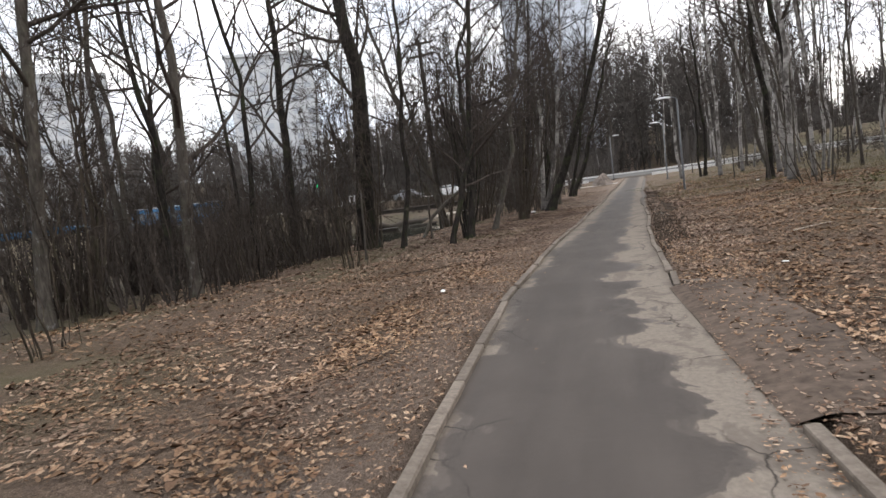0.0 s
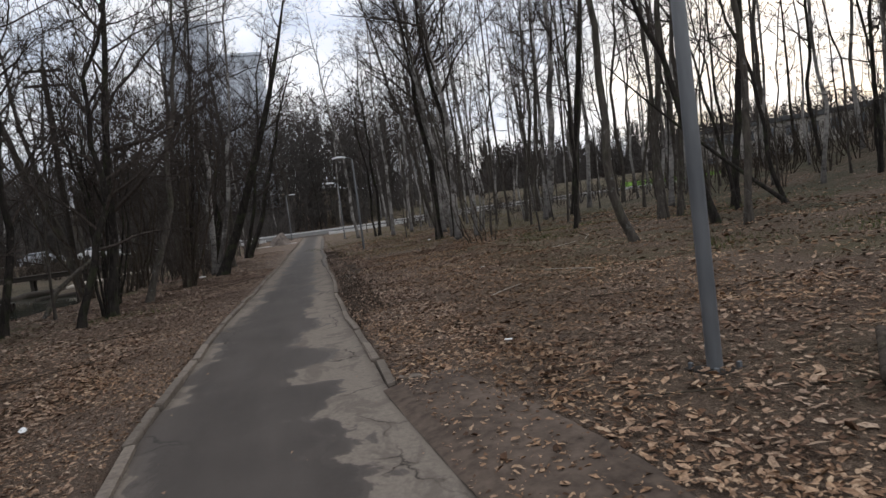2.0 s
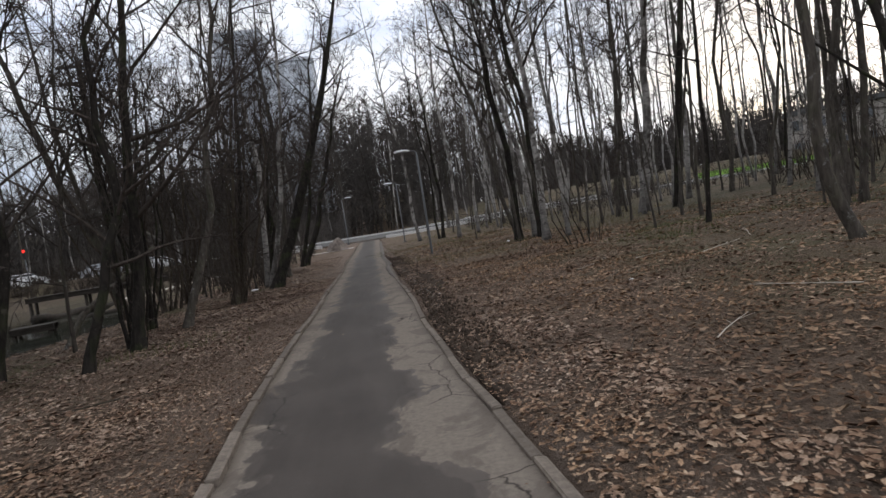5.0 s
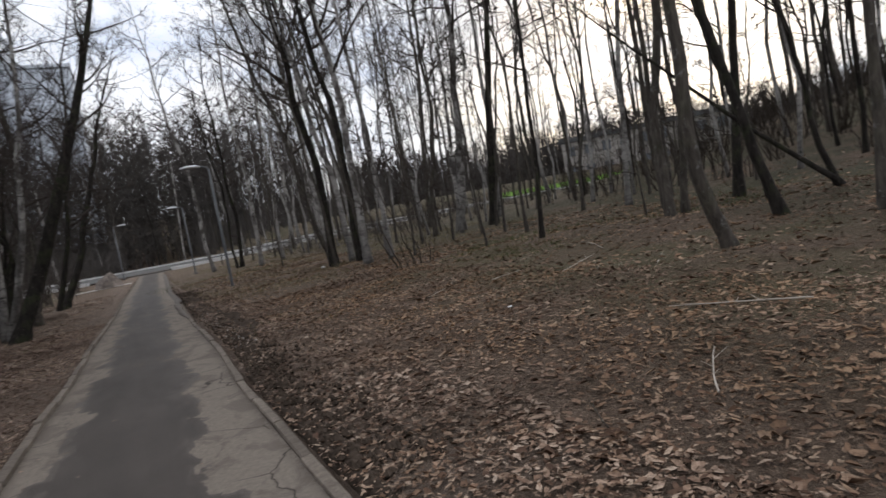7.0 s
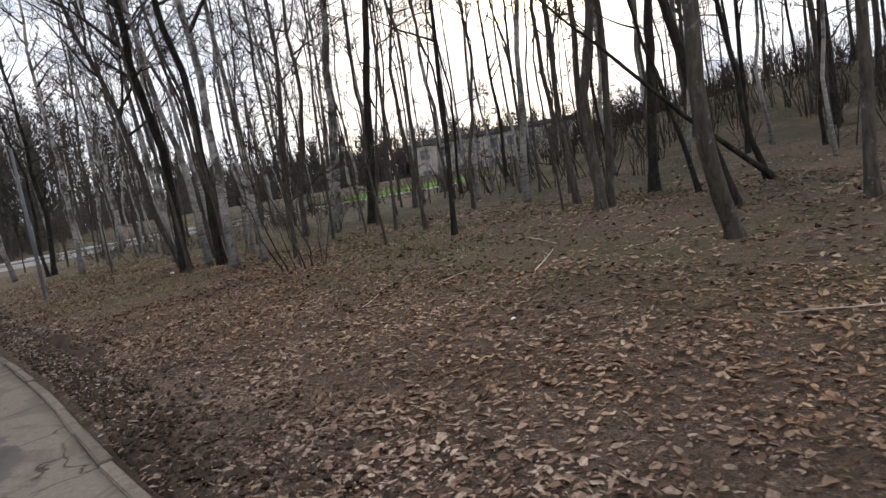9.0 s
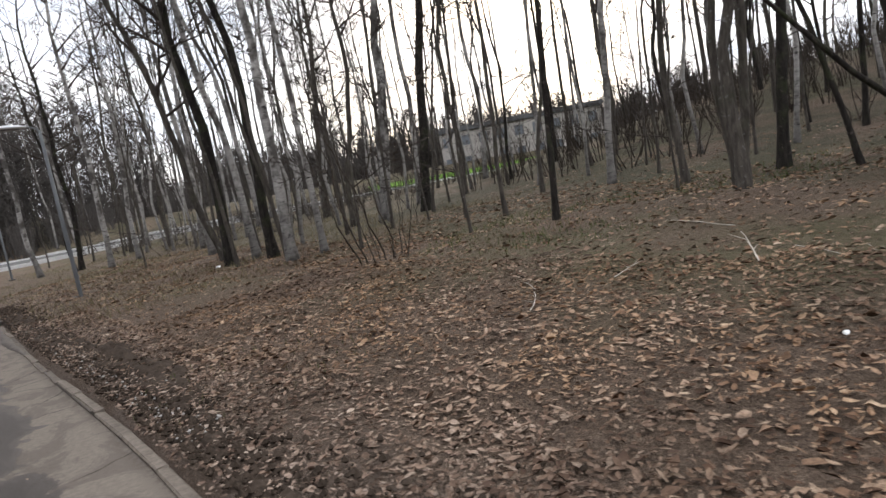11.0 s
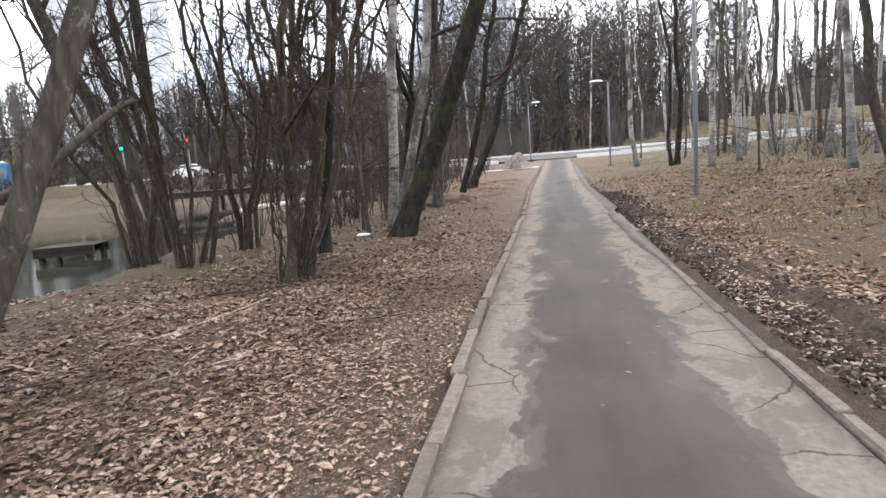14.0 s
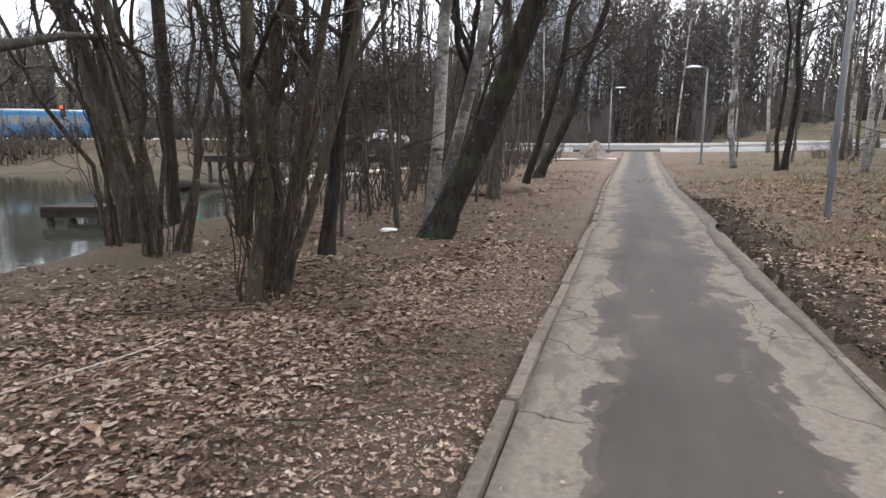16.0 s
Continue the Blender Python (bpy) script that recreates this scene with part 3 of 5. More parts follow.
# ---- trees ----
class Grower:
    """Grows one tree's trunk and crown as two meshes, with its foot at the origin."""

    def __init__(self, seed, fine=0.0055):
        self.r, self.fine = random.Random(seed), fine
        self.TV, self.TF, self.CV, self.CF = [], [], [], []

    def rv(self, s=1.0):
        r = self.r
        return Vector((r.uniform(-s, s), r.uniform(-s, s), r.uniform(-s, s)))

    def line(self, p, d, length, n, wob, rise):
        pts = [p.copy()]
        d = d.normalized()
        for _ in range(n):
            d = (d + self.rv(wob) + Vector((0, 0, rise))).normalized()
            p = p + d * (length / n)
            pts.append(p.copy())
        return pts

    def along(self, pts, s):
        f = s * (len(pts) - 1)
        i = min(int(f), len(pts) - 2)
        return pts[i].lerp(pts[i + 1], f - i), (pts[i + 1] - pts[i]).normalized()

    def aside(self, d, angle):
        o = d.orthogonal()
        o.rotate(Matrix.Rotation(self.r.uniform(0, 2 * math.pi), 3, d))
        return d * math.cos(angle) + o * math.sin(angle)

    def branch(self, p, d, length, rad, level, kids, rise=0.05):
        n = (6, 3, 2, 1)[level - 1]
        pts = self.line(p, d, length, n, 0.25 if level == 1 else 0.32, rise)
        radii = [max(self.fine, rad * (1 - 0.85 * i / n)) for i in range(n + 1)]
        tube(self.CV, self.CF, pts, radii, 4 if level == 1 else 3)
        if level == len(kids):
            for _ in range(kids[-1] * 2):
                q, dd = self.along(pts, self.r.uniform(0.1, 1.0))
                e = q + self.aside(dd, radians(self.r.uniform(20, 65))) * length * self.r.uniform(0.25, 0.6) + Vector((0, 0, 0.05 * length))
                w = (e - q).cross(self.rv()).normalized() * self.fine * 1.3
                b = len(self.CV)
                self.CV += [q - w, q + w, e]
                self.CF.append((b, b + 1, b + 2))
        elif level < len(kids) + 1:
            for _ in range(kids[level - 1]):
                s = self.r.uniform(0.22, 1.0)
                q, dd = self.along(pts, s)
                self.branch(q, self.aside(dd, radians(self.r.uniform(25, 60))), length * self.r.uniform(0.3, 0.6) * (1.15 - 0.5 * s), rad * 0.5 * (1.1 - 0.6 * s), level + 1, kids, rise)

    def stem(self, base, lean, h, rad, sides=10, wob=0.035, flare=1.5, bow=0.0, into=None, sweep=0.0):
        n = 14
        pts = []
        ph, am = self.r.uniform(0, 6.28), wob * h * 0.12
        bd = Vector((math.cos(ph), math.sin(ph), 0))
        for i in range(n + 1):
            s = (i / n) ** (1.25 if not sweep else 1.7)
            z = h * s
            off = Vector((lean[0], lean[1], 0)) * (z * (1 - bow * 0.5 * s)) - Vector((sweep * (1 - math.exp(-z / 0.7)), 0, 0))
            kink = bd * am * (math.sin(s * 7 + ph) + 0.5 * math.sin(s * 15) + 0.3 * math.sin(s * 33 + 2 * ph))
            pts.append(base + off + kink * min(1, s * 6) + Vector((0, 0, z - (0.12 if i == 0 else 0))))
        radii = []
        for i in range(n + 1):
            s = (i / n) ** 1.25
            r = rad * max(0.06, (1 - s) ** 0.8 * 0.93 + 0.02)
            if h * s < 0.5:
                r *= 1 + (flare - 1) * (1 - h * s / 0.5) ** 2
            radii.append(r)
        V, F = into if into else (self.TV, self.TF)
        tube(V, F, pts, radii, sides)
        return pts, radii

    def limbs(self, pts, radii, h, count, start, kids, spread=0.26, up=(28, 62), thick=1.0):
        for i in range(count):
            s = start + (1 - start) * (i + self.r.random()) / count
            s = s ** 0.9
            f = (s ** (1 / 1.25))
            p, d = self.along(pts, min(f, 0.985))
            rr = radii[min(int(f * 14), 14)]
            L = h * spread * (1.08 - 0.62 * s) * self.r.uniform(0.6, 1.25)
            self.branch(p, self.aside(d, radians(self.r.uniform(*up))), L, max(0.008, min(rr * min(0.8, 0.55 * thick), L * 0.017 * thick)), 1, kids, 0.08)


def finish_tree(g, at, name, label, trunk_mat, crown_mat, group="", category="tree"):
    ob = thing(name, at, label, category, group)
    part("trunk", mesh_from("trunk", g.TV, g.TF, trunk_mat), ob)
    if g.CV:
        part("crown", mesh_from("crown", g.CV, g.CF, crown_mat), ob)
    return ob


SPOTS = []


def foot(x, y):
    SPOTS.append((x, y))
    return Vector((x, y, ground_z(x, y)))


def tree(seed, x, y, h, r, lean=(0, 0), kind="birch", limbs=16, start=0.35, kids=(6, 5), spread=0.24, wob=0.10, bow=0.3, up=(25, 66), label="", fine=0.005, sweep=0.0):
    g = Grower(seed, fine)
    pts, radii = g.stem(Vector(), lean, h, r, 10, wob, 1.5, bow, None, sweep)
    g.limbs(pts, radii, h, round(limbs * 1.2), start, kids, spread, up)
    if kind == "birch":
        return finish_tree(g, foot(x, y), "birch_tree", label or "bare birch tree with patchy white bark on leaf-covered ground", BIRCH, TWIG)
    if kind == "dark":
        return finish_tree(g, foot(x, y), "bare_tree", label or "bare tree with dark rough bark on leaf-covered ground", BARK_DARK, TWIG)
    return finish_tree(g, foot(x, y), "bare_tree", label or "bare tree with grey-brown bark on leaf-covered ground", BARK_GREY, TWIG)


def clump(seed, x, y, h, stems, r, radius=0.3, lean=(0, 0), out=0.12, sprouts=0, mat=None, kids=(6, 4), label="", limbs=9, sides=8, forks=2):
    """Several stems that rise from one stool; each stem is a part."""
    g = Grower(seed)
    ob = thing("tree_clump", foot(x, y), label or "clump of bare grey-brown stems rising from one stool", "tree clump")
    rnd = g.r
    for i in range(stems + sprouts):
        a = rnd.uniform(0, 6.28)
        d = radius * math.sqrt(rnd.random())
        thin = i >= stems
        hh = rnd.uniform(1.0, 3.2) if thin else h * rnd.uniform(0.7, 1.1)
        rr = rnd.uniform(0.006, 0.014) if thin else r * rnd.uniform(0.35, 1.1)
        V, F = [], []
        ln = (lean[0] + math.cos(a) * out * rnd.uniform(0.3, 1.3), lean[1] + math.sin(a) * out * rnd.uniform(0.3, 1.3))
        pts, radii = g.stem(Vector((math.cos(a) * d, math.sin(a) * d, 0)), ln, hh, rr, 4 if thin else sides, 0.24, 1.2, 0.2, (V, F))
        part("stem", mesh_from("stem", V, F, mat or BARK_BROWN), ob)
        if not thin:
            g.limbs(pts, radii, hh, forks, 0.16, kids, 0.62, (10, 26), 1.7)
        g.limbs(pts, radii, hh, 2 if thin else limbs, 0.22, (3,) if thin else kids, 0.24, (20, 60))
    part("crown", mesh_from("crown", g.CV, g.CF, TWIG), ob)
    return ob

# ---- the trees beside the path, nearest first ----
# right-hand slope
tree(11, 7.45, 12.2, 15, 0.112, (-0.07, 0.04), "grey", 15, 0.4, bow=1.2, sweep=0.38, label="slender bare tree with a curved foot on the leafy slope")
tree(12, 10.3, 13.3, 12, 0.10, (-0.20, 0.19), "dark", 15, 0.3, bow=0.5, label="dark leaning bare tree on the leafy slope")
tree(13, 10.5, 15.9, 16, 0.108, (0.05, -0.03), "grey", 14, 0.4)
tree(14, 9.2, 18.8, 11, 0.069, (0.05, -0.05), "dark", 12, 0.3, wob=0.12, label="thin crooked dark tree on the leafy slope")
tree(15, 9.5, 11.3, 15, 0.085, (0.01, 0.0), "grey", 14, 0.35)
tree(16, 12.5, 13.5, 10, 0.065, (-0.11, 0.19), "dark", 12, 0.25, wob=0.1)
tree(17, 13.2, 16.2, 17, 0.12, (0.05, -0.06), "dark", 16, 0.35)
tree(18, 10.8, 16.1, 13, 0.077, (-0.02, 0.02), "grey", 12, 0.35)
tree(19, 14.0, 20.6, 16, 0.103, (0.07, -0.07), "birch", 14, 0.35)
tree(20, 12.0, 14.6, 9, 0.056, (-0.07, 0.25), "dark", 10, 0.3)
tree(21, 12.6, 17.9, 14, 0.086, (-0.01, 0.03), "grey", 12, 0.35)
tree(22, 11.3, 16.2, 14, 0.090, (0.02, -0.05), "grey", 12, 0.35)
tree(23, 12.4, 28.6, 17, 0.206, (0.10, -0.07), "birch", 16, 0.4)
tree(24, 13.3, 27.4, 18, 0.189, (0.11, -0.09), "dark", 16, 0.4)
tree(25, 11.6, 29.4, 15, 0.112, (0.09, -0.05), "grey", 14, 0.35)
tree(26, 15.7, 38.0, 17, 0.189, (0.08, -0.04), "grey", 14, 0.35)
tree(27, 12.5, 13.3, 5.4, 0.06, (-0.74, 0.80), "dark", 5, 0.5, (3, 2), 0.14, label="dead dark tree leaning low across its neighbours")
tree(28, 19.5, 12.2, 16, 0.20, (-0.02, 0.02), "dark", 20, 0.25, (7, 5), 0.28, label="thick dark bare tree on the brow of the slope")
tree(29, 21.7, 14.6, 14, 0.15, (0.06, 0.03), "dark", 18, 0.22, (7, 5), 0.28)
# the leaning birch stand between the slope and the lamp
tree(31, 6.7, 28.3, 18, 0.16, (-0.05, 0.02), "dark", 20, 0.28)
tree(32, 7.3, 27.9, 17, 0.112, (-0.10, 0.04), "birch", 14, 0.4)
tree(33, 6.7, 24.6, 18, 0.13, (-0.02, 0.0), "birch", 20, 0.28)
tree(34, 7.1, 26.4, 16, 0.138, (-0.04, 0.0), "dark", 14, 0.4)
tree(35, 6.9, 25.2, 14, 0.060, (-0.12, 0.03), "grey", 12, 0.4)
tree(36, 7.0, 29.4, 15, 0.112, (-0.22, 0.06), "grey", 20, 0.22)
tree(37, 8.3, 34.0, 16, 0.120, (-0.06, 0.02), "birch", 14, 0.4)
tree(38, 7.4, 24.3, 15, 0.086, (-0.03, 0.0), "birch", 12, 0.4)
tree(81, 7.5, 27.2, 15, 0.075, (-0.16, 0.05), "birch", 12, 0.4)
tree(82, 6.5, 27.4, 14, 0.06, (-0.08, 0.03), "grey", 12, 0.35)
tree(83, 7.9, 29.0, 15, 0.07, (-0.05, 0.02), "grey", 12, 0.35)
tree(84, 7.2, 25.6, 13, 0.05, (-0.16, 0.05), "grey", 12, 0.3)
tree(85, 12.0, 27.8, 14, 0.08, (0.03, -0.05), "birch", 12, 0.4)
tree(86, 12.9, 26.6, 13, 0.06, (0.13, -0.10), "grey", 12, 0.35)
tree(87, 10.9, 23.0, 13, 0.05, (0.04, -0.05), "grey", 12, 0.3)
tree(88, 14.6, 23.4, 14, 0.07, (0.08, -0.06), "grey", 12, 0.3)
tree(89, 16.5, 25.0, 15, 0.08, (0.06, -0.06), "birch", 12, 0.35)
# by the lamp and beyond
tree(41, 4.4, 46.0, 18, 0.129, (-0.10, 0.01), "birch", 16, 0.45, label="leaning white birch tree near the end of the path")
tree(42, 6.2, 40.0, 17, 0.125, (0.0, 0.0), "birch", 14, 0.4)
tree(43, 5.7, 43.6, 15, 0.129, (0.01, 0.0), "dark", 20, 0.18)
tree(44, 5.4, 43.2, 14, 0.086, (-0.05, 0.0), "dark", 12, 0.3)
tree(45, 7.8, 42.0, 16, 0.112, (0.03, 0.0), "birch", 14, 0.4)
tree(46, 9.4, 38.0, 17, 0.120, (0.02, -0.02), "birch", 14, 0.4)
tree(47, 10.5, 46.0, 17, 0.138, (-0.02, 0.0), "grey", 14, 0.35)
# left of the path, towards the pond
tree(51, -3.0, 27.0, 13, 0.225, (0.46, 0.11), "dark", 18, 0.22, (7, 5), 0.26, bow=0.55, label="dark tree leaning far over towards the path")
tree(52, -3.3, 27.9, 15, 0.11, (0.22, 0.05), "birch", 16, 0.22, bow=0.5)
tree(53, -3.5, 28.5, 17, 0.12, (0.04, 0.02), "birch", 14, 0.4)
tree(54, -3.3, 33.2, 14, 0.17, (0.05, 0.0), "grey", 18, 0.2)
tree(55, -3.2, 41.0, 13, 0.20, (0.42, 0.05), "dark", 20, 0.22, bow=0.4)
tree(56, -2.9, 35.5, 14, 0.12, (0.25, 0.0), "dark", 18, 0.2)
tree(57, -3.87, 18.6, 13, 0.10, (0.215, 0.27), "grey", 20, 0.2, (7, 5), 0.3, 0.14, label="thick dark leaning tree beside the path")
tree(58, -4.1, 14.2, 9, 0.085, (0.22, 0.08), "dark", 20, 0.14, (7, 5), 0.34, 0.2)
tree(59, -4.2, 16.6, 12, 0.12, (0.12, 0.05), "dark", 20, 0.14, (7, 5), 0.34)
tree(60, -3.9, 25.2, 13, 0.10, (0.14, 0.03), "dark", 18, 0.15)
tree(61, -8.2, 17.6, 18, 0.36, (0.02, 0.02), "dark", 22, 0.22, (7, 6), 0.30, label="thick old dark tree with a straight furrowed trunk")
tree(62, -11.0, 17.2, 16, 0.19, (0.04, 0.03), "dark", 18, 0.2, (7, 5), 0.32)
tree(63, -8.6, 9.2, 15, 0.14, (0.02, 0.02), "grey", 18, 0.15, (7, 5), 0.34)
tree(64, -10.6, 10.8, 12, 0.12, (-0.08, 0.05), "dark", 16, 0.15, (7, 5), 0.34, 0.12)
tree(65, -10.4, 7.0, 14, 0.15, (0.05, 0.08), "grey", 16, 0.2, (7, 5), 0.34)
tree(66, -6.0, 15.3, 11, 0.09, (0.12, 0.05), "dark", 20, 0.14, (7, 5), 0.34)
tree(67, -8.0, 26.4, 15, 0.17, (-0.30, -0.06), "grey", 14, 0.25, bow=0.7, label="grey tree leaning out over the pond")
tree(68, -8.4, 27.4, 14, 0.13, (-0.2, 0.0), "grey", 14, 0.25, bow=0.6)
clump(71, -3.68, 23.4, 8.5, 6, 0.078, 0.24, (0.14, -0.02), 0.15, 30, label="clump of brown stems with upright sprouts beside the path")
clump(72, -6.0, 24.8, 9, 5, 0.078, 0.26, (0.06, 0.02), 0.18, 14)
clump(73, -5.9, 26.4, 9, 5, 0.065, 0.26, (0.02, 0.0), 0.14, 10)
clump(74, -7.7, 25.8, 9, 5, 0.065, 0.3, (-0.08, -0.04), 0.2, 8)
clump(75, -10.6, 8.0, 9, 12, 0.06, 0.5, (0.0, 0.0), 0.16, 10)
clump(76, -4.3, 16.9, 8, 4, 0.06, 0.25, (0.02, 0.02), 0.14, 4, BARK_DARK)
clump(77, -3.8, 30.5, 10, 4, 0.10, 0.3, (0.12, 0.0), 0.12, 3, BARK_DARK)
clump(78, -7.4, 16.4, 8, 6, 0.05, 0.3, (0.0, 0.0), 0.14, 6)
clump(79, -5.0, 19.6, 9, 5, 0.07, 0.3, (0.05, 0.0), 0.12, 4, BARK_DARK)


def arching_sapling():
    """A young stem bent over in a long arch towards the pond."""
    g = Grower(88)
    ob = thing("bent_sapling", foot(-6.7, 19.0), "bare grey sapling bent over in a long low arch", "tree")
    pts = [Vector(p) for p in ((0, 0, -0.15), (0.2, 0.8, 0.7), (0.55, 1.7, 1.2), (0.95, 2.5, 1.6), (1.45, 3.2, 2.3), (0.7, 4.6, 2.65), (0.03, 5.84, 2.86), (-0.5, 7.3, 2.8), (-1.0, 8.6, 2.65), (-1.4, 9.7, 2.7))]
    radii = [0.08, 0.07, 0.065, 0.06, 0.05, 0.042, 0.034, 0.022, 0.014, 0.006]
    tube(g.TV, g.TF, pts, radii, 9)
    part("trunk", mesh_from("trunk", g.TV, g.TF, BARK_GREY), ob)
    for i in range(15):
        p, d = g.along(pts, 0.35 + 0.64 * (i + g.r.random()) / 15)
        g.branch(p, g.aside(d, radians(g.r.uniform(25, 60))), g.r.uniform(0.5, 1.5), 0.011, 1, (4, 3), 0.06)
    part("crown", mesh_from("crown", g.CV, g.CF, TWIG), ob)


arching_sapling()


# ---- woods further off: a few kinds, many times ----
def woods():
    rnd = random.Random(77)
    kinds = []
    for i, (kind, h, r, limbs, start, spread) in enumerate((("birch", 17, 0.085, 16, 0.4, 0.2), ("birch", 19, 0.11, 16, 0.45, 0.2), ("grey", 16, 0.085, 18, 0.3, 0.24), ("dark", 15, 0.09, 18, 0.22, 0.26), ("grey", 18, 0.115, 18, 0.35, 0.24), ("dark", 13, 0.07, 16, 0.15, 0.26), ("grey", 9, 0.035, 16, 0.1, 0.22), ("grey", 14, 0.055, 12, 0.3, 0.17), ("birch", 15, 0.06, 12, 0.4, 0.16))):
        ob = tree(200 + i, 0, 0, h, r, (rnd.uniform(-0.07, 0.07), rnd.uniform(-0.07, 0.07)), kind, limbs * 0.85, start, (4, 4), spread, fine=0.007)
        tagged(ob, group="woods")
        kinds.append(ob)
    bush = clump(220, 0, 0, 4.2, 8, 0.018, 0.5, (0, 0), 0.30, 3, BARK_BROWN, (5, 5), "bare brown understorey shrub of thin stems", 4, 4, 0)
    tagged(bush, category="shrub", group="woods")
    del SPOTS[-10:]
    used = set()

    def clear(x, y, gap):
        if -2.4 < x - bend(y) < 3.4 and y < 76:
            return False
        if road_distance(x, y) < 5.2 or pond(x, y) > 0.02:
            return False
        return all((x - a) ** 2 + (y - b) ** 2 > gap * gap for a, b in SPOTS)

    def put(i, x, y):
        src = bush if i < 0 else kinds[i]
        m = pose(x, y, ground_z(x, y) - 0.03, 0, 0, rnd.uniform(0, 360)) @ Matrix.Scale(rnd.uniform(0.8, 1.2), 4)
        if i in used:
            ob = copy_thing(src, m)
            ob.scale = m.to_scale()
        else:
            src.matrix_world = m
            used.add(i)
        SPOTS.append((x, y))

    def fill(n, x0, x1, y0, y1, gap, picks):
        done = tries = 0
        while done < n and tries < n * 30:
            tries += 1
            x, y = rnd.uniform(x0, x1), rnd.uniform(y0, y1)
            if clear(x, y, gap):
                put(rnd.choice(picks), x, y)
                done += 1

    fill(20, 13, 30, 30, 60, 1.8, (0, 1, 2, 4, 6))
    fill(24, 15, 34, 3, 30, 1.9, (2, 3, 4, 0, 5, 6))
    fill(16, 8, 22, 45, 66, 1.6, (0, 1, 2, 4))
    fill(13, -9, -3.2, 31, 66, 1.5, (3, 5, 2, 0, 6))
    fill(8, -8, -2.9, 30, 52, 0.8, (-1, -1, 6))
    fill(11, -7, -2.8, 26, 33.5, 0.5, (6,))
    fill(34, -26, -7, -6, 18, 1.5, (3, 5, 2, 4, 6, -1))
    fill(10, -10, -5.5, 10, 20, 1.2, (5, 6, -1))
    fill(12, -42, -9, 60, 74, 1.3, (3, 2, 7, 4))
    fill(24, -75, -41, 8, 56, 1.8, (2, 4, 7, 0))
    fill(70, -46, 30, 84, 112, 1.6, (0, 1, 2, 3, 4, 5))
    fill(14, 34, 80, 60, 100, 2.2, (0, 1, 2, 4, 3))
    fill(44, 8.5, 24, 19, 52, 0.9, (7, 7, 8, 8, 6))
    fill(12, 10, 22, 8, 19, 0.9, (7, 8, 6))
    fill(9, 4.5, 12, 40, 62, 1.0, (8, 8, 7))
    fill(24, 32, 60, -10, 35, 2.2, (2, 3, 4))
    fill(14, 4.5, 24, 16, 60, 1.0, (6, 6, -1))
    fill(30, 19, 40, 4, 40, 1.1, (-1, -1, 6))
    fill(26, 17, 38, 3, 32, 1.2, (2, 4, 3, 7, 5))
    fill(44, -32, -9, -2, 19, 1.1, (-1, -1, 6, 5))
    fill(6, -34, -9, 60, 76, 1.0, (-1, 6))
    fill(24, -40, 45, 82, 100, 1.0, (-1,))
    fill(8, -20, 18, -30, -8, 2.5, (2, 3, 4, 0))


woods()


def far_woods():
    """The distant wood's stems and twigs, too many to count."""
    rnd = random.Random(9)
    V, F = [], []

    def sliver(q, e, w):
        a = (e - q).cross(Vector((rnd.uniform(-1, 1), rnd.uniform(-1, 1), rnd.uniform(-1, 1)))).normalized() * w
        b = len(V)
        V.extend((q - a, q + a, e))
        F.append((b, b + 1, b + 2))

    for _ in range(3000):
        a = radians(rnd.uniform(-82, 92))
        d = 84 + 90 * rnd.random() ** 1.5
        x, y = math.sin(a) * d, 15 + math.cos(a) * d
        if road_distance(x, y) < 6:
            continue
        low = max(smooth_step(16, 34, x), 0.75 * smooth_step(8, 22, -x))
        if rnd.random() < 0.15 * low:
            continue
        h = rnd.uniform(13, 24) * (1 - low) + rnd.uniform(4.5, 9) * low
        p = Vector((x, y, ground_z(x, y) - 0.2))
        top = p + Vector((rnd.gauss(0, 0.075 * h), rnd.gauss(0, 0.075 * h), h))
        r = rnd.uniform(0.05, 0.13)
        tube(V, F, [p, p.lerp(top, 0.6), top], [r, r * 0.6, 0.02], 3)
        for _ in range(66):
            q = p.lerp(top, rnd.uniform(0.03, 1.0))
            reach = rnd.uniform(0.6, 3.0) * (1 - 0.4 * low)
            t = rnd.uniform(0, 6.28)
            e = q + Vector((math.cos(t) * reach, math.sin(t) * reach, rnd.uniform(0.2, 2.4)))
            sliver(q, e, 0.075)
            m = q.lerp(e, rnd.uniform(0.3, 0.9))
            sliver(m, m + Vector((rnd.uniform(-0.8, 0.8), rnd.uniform(-0.8, 0.8), rnd.uniform(-0.1, 1.0))), 0.055)
    tagged(new("far_woods", mesh_from("far_woods", V, F, HAZED_TWIG, False)), "distant bare woodland in haze-paled grey-brown", "woods", kind="stuff")


far_woods()


